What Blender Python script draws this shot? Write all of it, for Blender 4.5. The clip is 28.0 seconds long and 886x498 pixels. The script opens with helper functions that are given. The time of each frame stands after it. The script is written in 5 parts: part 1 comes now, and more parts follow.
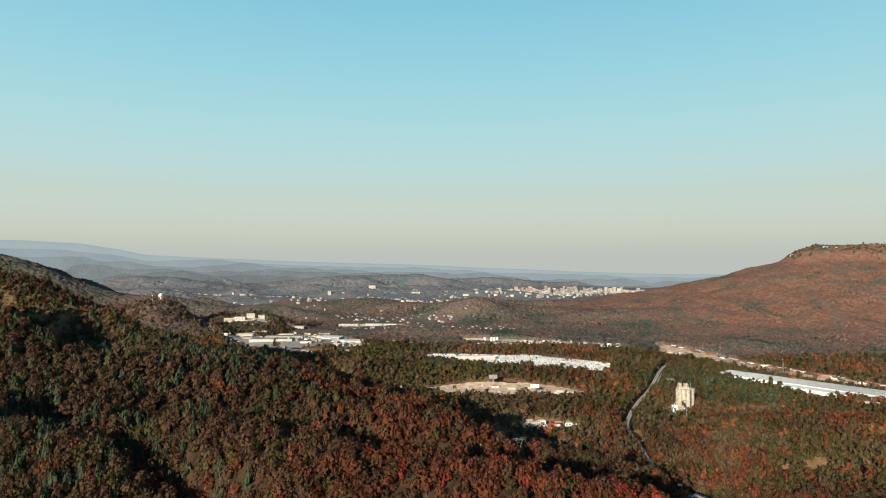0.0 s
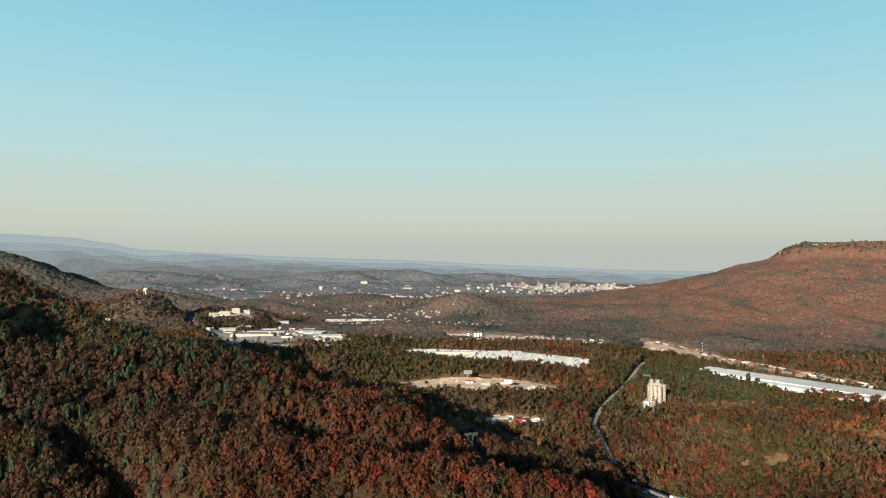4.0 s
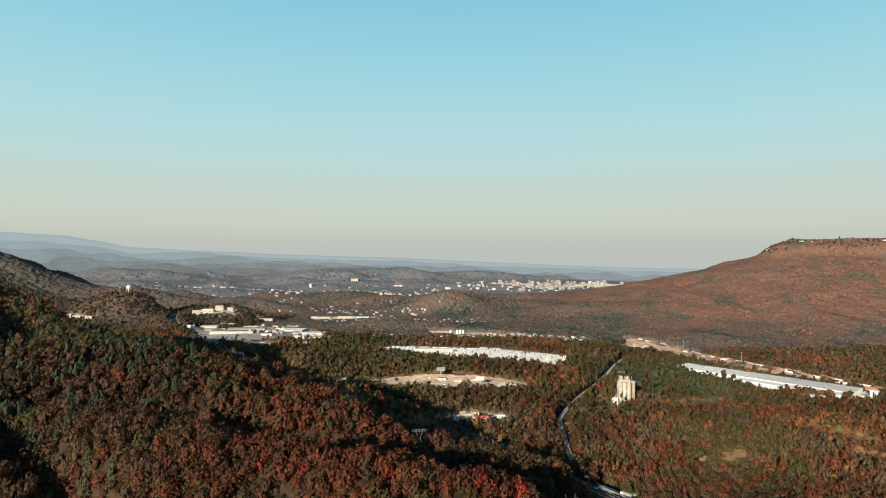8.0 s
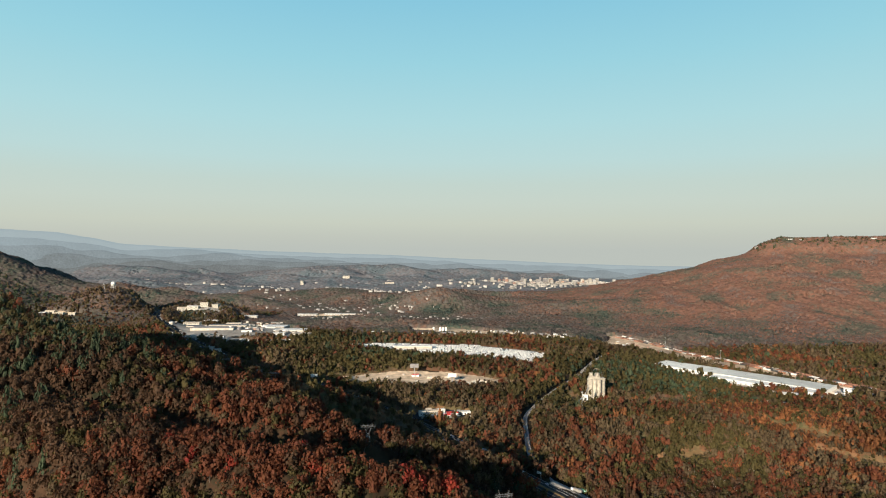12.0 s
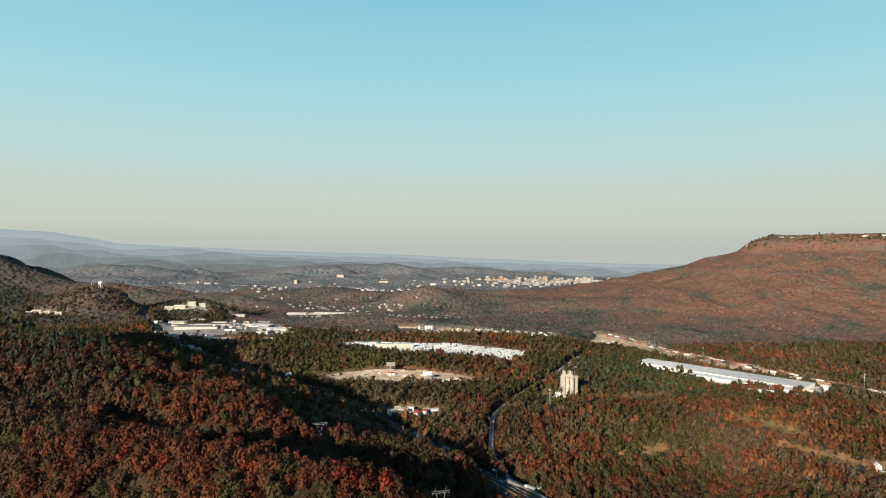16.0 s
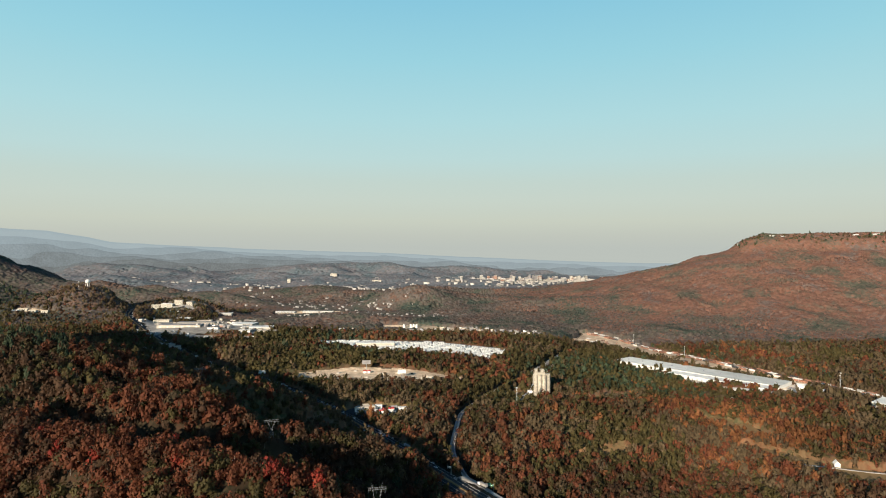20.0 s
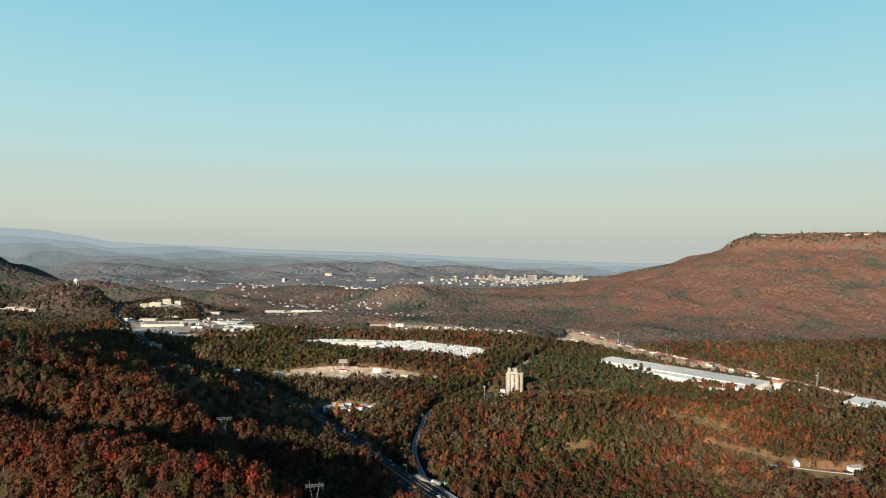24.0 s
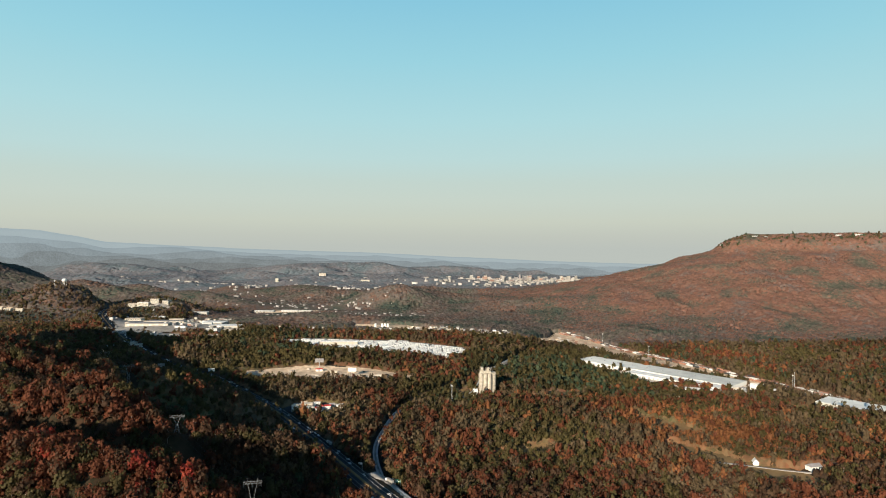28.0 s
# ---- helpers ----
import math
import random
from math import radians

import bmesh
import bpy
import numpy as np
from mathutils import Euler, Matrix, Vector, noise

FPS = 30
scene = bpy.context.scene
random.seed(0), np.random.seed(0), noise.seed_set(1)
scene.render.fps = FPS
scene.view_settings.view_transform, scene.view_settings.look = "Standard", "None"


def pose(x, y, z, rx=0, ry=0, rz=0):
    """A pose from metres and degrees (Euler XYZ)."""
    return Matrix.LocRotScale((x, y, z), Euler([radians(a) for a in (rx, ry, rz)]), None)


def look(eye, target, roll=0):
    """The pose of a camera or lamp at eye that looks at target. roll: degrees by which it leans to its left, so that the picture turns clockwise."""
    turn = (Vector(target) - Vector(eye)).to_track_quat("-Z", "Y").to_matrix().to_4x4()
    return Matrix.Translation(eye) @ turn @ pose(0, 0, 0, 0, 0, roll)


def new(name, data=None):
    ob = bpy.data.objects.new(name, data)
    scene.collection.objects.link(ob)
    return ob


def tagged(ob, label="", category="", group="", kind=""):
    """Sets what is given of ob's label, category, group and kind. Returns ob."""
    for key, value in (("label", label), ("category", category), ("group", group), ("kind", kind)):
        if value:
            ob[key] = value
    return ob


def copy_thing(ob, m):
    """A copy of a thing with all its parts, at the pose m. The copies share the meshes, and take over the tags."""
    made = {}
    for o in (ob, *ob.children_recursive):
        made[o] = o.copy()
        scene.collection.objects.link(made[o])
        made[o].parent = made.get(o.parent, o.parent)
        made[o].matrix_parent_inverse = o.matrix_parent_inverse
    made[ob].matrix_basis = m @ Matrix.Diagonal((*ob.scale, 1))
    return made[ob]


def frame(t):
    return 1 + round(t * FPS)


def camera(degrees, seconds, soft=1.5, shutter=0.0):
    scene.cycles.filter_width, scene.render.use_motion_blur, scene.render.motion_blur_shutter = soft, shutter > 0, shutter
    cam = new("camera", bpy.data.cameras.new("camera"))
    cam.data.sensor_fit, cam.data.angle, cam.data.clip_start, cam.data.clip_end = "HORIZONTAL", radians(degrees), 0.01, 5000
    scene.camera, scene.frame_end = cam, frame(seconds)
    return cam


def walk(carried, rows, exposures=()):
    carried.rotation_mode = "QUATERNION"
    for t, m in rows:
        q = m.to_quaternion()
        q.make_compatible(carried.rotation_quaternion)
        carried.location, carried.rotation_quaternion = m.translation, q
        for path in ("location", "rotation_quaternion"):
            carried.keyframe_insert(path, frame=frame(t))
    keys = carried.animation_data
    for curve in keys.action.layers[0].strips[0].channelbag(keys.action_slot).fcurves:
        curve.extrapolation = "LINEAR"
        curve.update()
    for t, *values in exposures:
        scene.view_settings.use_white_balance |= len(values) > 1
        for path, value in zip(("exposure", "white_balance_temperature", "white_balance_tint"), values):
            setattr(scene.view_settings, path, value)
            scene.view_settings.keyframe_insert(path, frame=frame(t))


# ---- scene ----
cam = camera(71.4, 28.0, soft=1.15)
METRES, EYE, TILT, LEAN, TURN = 320.0, 190.0, 0.85, 0.0, 0.0
ROWS = [
    (0.0, 0.0, 0.0, 0.0, 0.0, 0.0, -0.0),
    (0.5, 0.0156, 0.0013, -0.0007, 0.04, -0.09, -0.1),
    (1.0, 0.0322, 0.002, -0.0014, 0.04, -0.15, -0.17),
    (1.5, 0.0488, 0.003, -0.0021, 0.02, -0.2, -0.19),
    (2.0, 0.0655, 0.0041, -0.0022, 0.01, -0.26, -0.25),
    (2.5, 0.0829, 0.0048, -0.0029, 0.01, -0.28, -0.26),
    (3.0, 0.1003, 0.0053, -0.0032, 0.02, -0.29, -0.27),
    (3.5, 0.1178, 0.006, -0.0037, -0.02, -0.33, -0.26),
    (5.5, 0.1901, 0.0064, -0.0046, -0.09, -0.47, -0.22),
    (6.0, 0.2077, 0.0071, -0.0055, -0.12, -0.49, -0.2),
    (6.5, 0.2257, 0.0072, -0.0059, -0.15, -0.5, -0.2),
    (7.0, 0.2433, 0.0077, -0.0065, -0.18, -0.53, -0.19),
    (7.5, 0.2613, 0.0079, -0.0068, -0.2, -0.57, -0.18),
    (8.0, 0.2774, 0.0081, -0.0072, -0.23, -0.59, -0.2),
    (8.5, 0.2971, 0.008, -0.0079, -0.24, -0.59, -0.19),
    (9.0, 0.3146, 0.0083, -0.0082, -0.27, -0.62, -0.22),
    (9.5, 0.3313, 0.0081, -0.0087, -0.28, -0.67, -0.24),
    (10.0, 0.3504, 0.0085, -0.0092, -0.29, -0.72, -0.3),
    (10.5, 0.3681, 0.0086, -0.01, -0.29, -0.75, -0.33),
    (11.0, 0.3859, 0.0086, -0.0105, -0.29, -0.77, -0.36),
    (11.5, 0.404, 0.0087, -0.0107, -0.28, -0.81, -0.34),
    (12.0, 0.4219, 0.0084, -0.0114, -0.27, -0.81, -0.31),
    (12.5, 0.4397, 0.0085, -0.0115, -0.26, -0.84, -0.31),
    (14.5, 0.5127, 0.0067, -0.0125, -0.15, -0.89, -0.2),
    (15.0, 0.5302, 0.0067, -0.0134, -0.14, -0.9, -0.18),
    (15.5, 0.5484, 0.0062, -0.0137, -0.13, -0.9, -0.16),
    (16.0, 0.5665, 0.0057, -0.0142, -0.11, -0.91, -0.16),
    (16.5, 0.5841, 0.0055, -0.0146, -0.09, -0.91, -0.17),
    (17.0, 0.6005, 0.0052, -0.015, -0.08, -0.91, -0.17),
    (17.5, 0.6198, 0.0047, -0.0157, -0.05, -0.91, -0.16),
    (18.0, 0.6378, 0.0044, -0.0162, -0.05, -0.92, -0.16),
    (18.5, 0.6561, 0.0037, -0.0165, -0.05, -0.94, -0.16),
    (19.0, 0.6744, 0.0033, -0.0171, -0.04, -0.96, -0.16),
    (19.5, 0.6921, 0.003, -0.0175, -0.01, -0.98, -0.17),
    (20.0, 0.7101, 0.0026, -0.0179, -0.0, -1.0, -0.17),
    (20.5, 0.7282, 0.0021, -0.0186, 0.05, -1.01, -0.16),
    (21.0, 0.7462, 0.0016, -0.019, 0.05, -1.03, -0.18),
    (21.5, 0.7643, 0.001, -0.0196, 0.08, -1.03, -0.19),
    (23.5, 0.8372, -0.0035, -0.0201, 0.21, -1.01, -0.22),
    (24.0, 0.8551, -0.004, -0.0206, 0.22, -1.01, -0.24),
    (24.5, 0.8732, -0.0048, -0.0212, 0.27, -1.0, -0.25),
    (25.0, 0.8909, -0.0052, -0.0218, 0.28, -0.99, -0.26),
    (25.5, 0.9087, -0.0056, -0.0225, 0.31, -0.99, -0.26),
    (26.0, 0.9274, -0.0066, -0.0229, 0.33, -0.99, -0.27),
    (26.5, 0.9447, -0.0073, -0.0235, 0.33, -0.98, -0.26),
    (27.0, 0.9637, -0.0082, -0.0238, 0.37, -0.97, -0.26),
    (27.5, 0.9808, -0.0084, -0.0247, 0.38, -0.96, -0.27),
    (28.0, 0.9991, -0.0092, -0.0252, 0.38, -0.96, -0.27),
]
walk(cam, [(t, pose(0, 0, EYE, TILT, LEAN, TURN) @ pose(METRES * x, METRES * y, METRES * z, 90 + pitch, roll, yaw)) for t, x, y, z, yaw, pitch, roll in ROWS])

# ---- world, sun, exposure ----
SUN_AZ, SUN_EL = 205.0, 16.8
world = bpy.data.worlds.new("sky")
scene.world = world
world.use_nodes = True
wn, wl = world.node_tree.nodes, world.node_tree.links
wn.clear()
sky = wn.new("ShaderNodeTexSky")
sky.sky_type, sky.sun_disc = "NISHITA", False
sky.sun_elevation, sky.sun_rotation = radians(SUN_EL), radians(360 - SUN_AZ)
sky.altitude, sky.air_density, sky.dust_density, sky.ozone_density = 300, 1.0, 0.7, 2.5
bg = wn.new("ShaderNodeBackground")
bg.inputs["Strength"].default_value = 0.262
wout = wn.new("ShaderNodeOutputWorld")
# the clear evening air: turquoise above, pale rose at the horizon, deep blue overhead
coord = wn.new("ShaderNodeTexCoord")
sep = wn.new("ShaderNodeSeparateXYZ")
tint = wn.new("ShaderNodeValToRGB")
tint.color_ramp.elements[0].position, tint.color_ramp.elements[0].color = 0.0, (0.27, 0.265, 0.32, 1)
tint.color_ramp.elements[1].position, tint.color_ramp.elements[1].color = 1.0, (0.05, 0.15, 0.27, 1)
for at, col in ((0.38, (0.44, 0.60, 0.43, 1)), (0.5, (0.18, 0.30, 0.33, 1)), (0.65, (0.09, 0.175, 0.225, 1))):
    tint.color_ramp.elements.new(at).color = col
air = wn.new("ShaderNodeMix")
air.data_type, air.blend_type = "RGBA", "MULTIPLY"
air.inputs[0].default_value = 1.0
wl.new(coord.outputs["Generated"], sep.inputs[0])
wl.new(sep.outputs[2], tint.inputs[0])
wl.new(sky.outputs[0], air.inputs[6])
wl.new(tint.outputs[0], air.inputs[7])
wl.new(air.outputs[2], bg.inputs[0])
# low over the horizon the evening air glows evenly: blue-green above, grey rose at the rim
glow = wn.new("ShaderNodeValToRGB")
glow.color_ramp.elements[0].position, glow.color_ramp.elements[0].color = 0.0, (0.50, 0.535, 0.495, 1)
glow.color_ramp.elements[1].position, glow.color_ramp.elements[1].color = 0.42, (0.215, 0.545, 0.715, 1)
for at, col in ((0.018, (0.53, 0.56, 0.50, 1)), (0.042, (0.58, 0.62, 0.53, 1)), (0.075, (0.575, 0.655, 0.585, 1)), (0.105, (0.545, 0.665, 0.615, 1)), (0.141, (0.50, 0.695, 0.69, 1)), (0.20, (0.43, 0.695, 0.735, 1)), (0.29, (0.325, 0.645, 0.745, 1)), (0.374, (0.25, 0.575, 0.73, 1))):
    glow.color_ramp.elements.new(at).color = col
air2 = wn.new("ShaderNodeBackground")
air2.inputs["Strength"].default_value = 0.595
band = wn.new("ShaderNodeMapRange")
band.inputs[1].default_value, band.inputs[2].default_value, band.inputs[3].default_value, band.inputs[4].default_value = 0.38, 0.5, 0.0, 1.0
both = wn.new("ShaderNodeMixShader")
wl.new(sep.outputs[2], glow.inputs[0])
wl.new(glow.outputs[0], air2.inputs[0])
wl.new(sep.outputs[2], band.inputs[0])
wl.new(band.outputs[0], both.inputs[0])
wl.new(air2.outputs[0], both.inputs[1])
wl.new(bg.outputs[0], both.inputs[2])
wl.new(both.outputs[0], wout.inputs[0])

sun = new("sun", bpy.data.lights.new("sun", "SUN"))
sun.data.energy, sun.data.angle, sun.data.color = 5.5, radians(0.6), (1.0, 0.86, 0.68)
az, el = radians(SUN_AZ), radians(SUN_EL)
sun_from = Vector((math.sin(az) * math.cos(el), math.cos(az) * math.cos(el), math.sin(el)))
sun.matrix_world = look(sun_from * 1000 + Vector((0, 800, 300)), Vector((0, 800, 300)))
scene.view_settings.exposure = 0.75


# ---- materials ----
def material(name, colour, rough=0.8, vary=0.25, scale=0.5, bump=0.0, island=0.0, objrand=0.0, metal=0.0, second=None, big=0.0, hue=0.0, leafy=0.0):
    """A Principled surface: colour broken by grain (scale per metre), by large stains, by island or by object."""
    m = bpy.data.materials.new(name)
    m.use_nodes = True
    n, l = m.node_tree.nodes, m.node_tree.links
    p = n["Principled BSDF"]
    p.inputs["Roughness"].default_value = rough
    p.inputs["Metallic"].default_value = metal
    p.inputs["Specular IOR Level"].default_value = 0.25 if rough < 0.85 else 0.05
    geo = n.new("ShaderNodeNewGeometry")
    tex = n.new("ShaderNodeTexNoise")
    tex.inputs["Scale"].default_value = scale
    tex.inputs["Detail"].default_value = 5
    tex.inputs["Roughness"].default_value = 0.65
    l.new(geo.outputs["Position"], tex.inputs["Vector"])
    mix = n.new("ShaderNodeMix")
    mix.data_type = "RGBA"
    c = Vector(colour)
    d = Vector(second) if second else c * (1 - vary)
    mix.inputs[6].default_value = (*d, 1)
    mix.inputs[7].default_value = (*(c * (1 + vary * 0.5)), 1)
    ramp = n.new("ShaderNodeMapRange")
    ramp.inputs[1].default_value, ramp.inputs[2].default_value = 0.32, 0.68
    l.new(tex.outputs[0], ramp.inputs[0])
    l.new(ramp.outputs[0], mix.inputs[0])
    out = mix.outputs[2]
    hsv = n.new("ShaderNodeHueSaturation")
    l.new(out, hsv.inputs["Color"])
    value = None
    if island or objrand:
        if island:
            rnd = geo.outputs["Random Per Island"]
        else:
            rnd = n.new("ShaderNodeObjectInfo").outputs["Random"]
        k = island or objrand
        mr = n.new("ShaderNodeMapRange")
        mr.inputs[3].default_value, mr.inputs[4].default_value = 1 - k, 1 + k
        l.new(rnd, mr.inputs[0])
        value = mr.outputs[0]
        if hue:
            w = n.new("ShaderNodeTexWhiteNoise")
            w.noise_dimensions = "1D"
            l.new(rnd, w.inputs["W"])
            mh = n.new("ShaderNodeMapRange")
            mh.inputs[3].default_value, mh.inputs[4].default_value = 0.5 - hue, 0.5 + hue
            l.new(w.outputs["Value"], mh.inputs[0])
            l.new(mh.outputs[0], hsv.inputs["Hue"])
    if big:
        t2 = n.new("ShaderNodeTexNoise")
        t2.inputs["Scale"].default_value = scale * 0.06
        t2.inputs["Detail"].default_value = 3
        l.new(geo.outputs["Position"], t2.inputs["Vector"])
        m2 = n.new("ShaderNodeMapRange")
        m2.inputs[1].default_value, m2.inputs[2].default_value = 0.3, 0.7
        m2.inputs[3].default_value, m2.inputs[4].default_value = 1 - big, 1 + big
        l.new(t2.outputs[0], m2.inputs[0])
        if value:
            mm = n.new("ShaderNodeMath")
            mm.operation = "MULTIPLY"
            l.new(value, mm.inputs[0])
            l.new(m2.outputs[0], mm.inputs[1])
            value = mm.outputs[0]
        else:
            value = m2.outputs[0]
    if value:
        l.new(value, hsv.inputs["Value"])
    l.new(hsv.outputs[0], p.inputs["Base Color"])
    if leafy:  # thin leaves let some light through
        tr, ms = n.new("ShaderNodeBsdfTranslucent"), n.new("ShaderNodeMixShader")
        ms.inputs[0].default_value = leafy
        l.new(hsv.outputs[0], tr.inputs["Color"])
        l.new(p.outputs[0], ms.inputs[1])
        l.new(tr.outputs[0], ms.inputs[2])
        l.new(ms.outputs[0], n["Material Output"].inputs["Surface"])
    if bump:
        b = n.new("ShaderNodeBump")
        b.inputs["Strength"].default_value = bump
        b.inputs["Distance"].default_value = 0.3
        l.new(tex.outputs[0], b.inputs["Height"])
        l.new(b.outputs[0], p.inputs["Normal"])
    return m


LEAVES = {
    "scarlet": material("scarlet leaves", (0.29, 0.044, 0.026), 0.75, 0.34, 0.11, island=0.07, big=0.3, hue=0.006, leafy=0.45),
    "rust": material("rust leaves", (0.142, 0.047, 0.022), 0.75, 0.34, 0.11, island=0.07, big=0.3, hue=0.006, leafy=0.45),
    "brown": material("brown leaves", (0.080, 0.043, 0.023), 0.75, 0.34, 0.11, island=0.07, big=0.3, hue=0.006, leafy=0.45),
    "olive": material("olive leaves", (0.078, 0.062, 0.022), 0.75, 0.34, 0.11, island=0.07, big=0.3, hue=0.006, leafy=0.45),
    "evergreen": material("evergreen needles", (0.032, 0.046, 0.022), 0.75, 0.34, 0.11, island=0.07, big=0.3, hue=0.006, leafy=0.15),
    "bare": material("bare twigs", (0.112, 0.078, 0.042), 0.75, 0.34, 0.11, island=0.07, big=0.3, hue=0.006, leafy=0.45),
    "amber": material("amber leaves", (0.215, 0.088, 0.034), 0.75, 0.34, 0.11, island=0.07, big=0.3, hue=0.006, leafy=0.45),
}


def canopy_material(name, palette, cell):
    """Tree crowns seen from afar: one colour a crown, drifting in patches."""
    m = bpy.data.materials.new(name)
    m.use_nodes = True
    n, l = m.node_tree.nodes, m.node_tree.links
    p = n["Principled BSDF"]
    p.inputs["Roughness"].default_value = 0.9
    p.inputs["Specular IOR Level"].default_value = 0.1
    geo = n.new("ShaderNodeNewGeometry")
    vor = n.new("ShaderNodeTexVoronoi")
    vor.inputs["Scale"].default_value = 1 / cell
    sepc = n.new("ShaderNodeSeparateColor")
    patch = n.new("ShaderNodeTexNoise")
    patch.inputs["Scale"].default_value = 1 / 130
    patch.inputs["Detail"].default_value = 4
    mixer = n.new("ShaderNodeMath")
    mixer.operation = "MULTIPLY_ADD"
    mixer.inputs[1].default_value = 0.42
    spread = n.new("ShaderNodeMapRange")
    spread.inputs[1].default_value, spread.inputs[2].default_value, spread.inputs[3].default_value, spread.inputs[4].default_value = 0.3, 0.7, -0.22, 0.80
    ramp = n.new("ShaderNodeValToRGB")
    ramp.color_ramp.elements[0].color = (*palette[0], 1)
    ramp.color_ramp.elements[1].color = (*palette[-1], 1)
    for i, c in enumerate(palette[1:-1]):
        ramp.color_ramp.elements.new((i + 1) / (len(palette) - 1)).color = (*c, 1)
    shade = n.new("ShaderNodeHueSaturation")
    mv = n.new("ShaderNodeMapRange")
    mv.inputs[3].default_value, mv.inputs[4].default_value = 0.8, 1.2
    l.new(geo.outputs["Position"], vor.inputs["Vector"])
    l.new(geo.outputs["Position"], patch.inputs["Vector"])
    l.new(vor.outputs["Color"], sepc.inputs[0])
    l.new(patch.outputs[0], spread.inputs[0])
    l.new(sepc.outputs[0], mixer.inputs[0])
    l.new(spread.outputs[0], mixer.inputs[2])
    l.new(mixer.outputs[0], ramp.inputs[0])
    l.new(sepc.outputs[1], mv.inputs[0])
    l.new(mv.outputs[0], shade.inputs["Value"])
    l.new(ramp.outputs[0], shade.inputs["Color"])
    l.new(shade.outputs[0], p.inputs["Base Color"])
    return m


CANOPY = {
    # valley palette cooled and mountain palette dulled to carry some haze
    "valley": canopy_material("valley canopy", [(0.034, 0.050, 0.040), (0.064, 0.068, 0.052), (0.094, 0.076, 0.060), (0.090, 0.080, 0.072), (0.118, 0.068, 0.048), (0.084, 0.068, 0.058)], 8),
    # thicket: the copse colours brightened as if lit, to lift gaps between crowns
    "thicket": canopy_material("thicket", [(0.050, 0.058, 0.026), (0.104, 0.082, 0.040), (0.150, 0.092, 0.048), (0.170, 0.078, 0.040), (0.150, 0.110, 0.068)], 5),
    "copse": canopy_material("copse", [(0.036, 0.044, 0.022), (0.072, 0.058, 0.032), (0.100, 0.062, 0.036), (0.112, 0.052, 0.030), (0.090, 0.068, 0.046)], 6),
    # brush is near black: the shade between the near crowns is in its colour
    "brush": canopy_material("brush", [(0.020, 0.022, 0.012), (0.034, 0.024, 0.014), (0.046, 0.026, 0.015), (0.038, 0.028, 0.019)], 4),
    "mountain": canopy_material("mountain canopy", [(0.064, 0.066, 0.048), (0.104, 0.083, 0.062), (0.143, 0.081, 0.057), (0.160, 0.079, 0.054), (0.136, 0.081, 0.062), (0.122, 0.098, 0.083)], 9),
    # blue-grey tint of these crowns is distance haze put into the base colour
    "distance": canopy_material("far canopy with painted haze", [(0.078, 0.102, 0.112), (0.106, 0.122, 0.134), (0.132, 0.124, 0.128), (0.110, 0.126, 0.142)], 13),
}
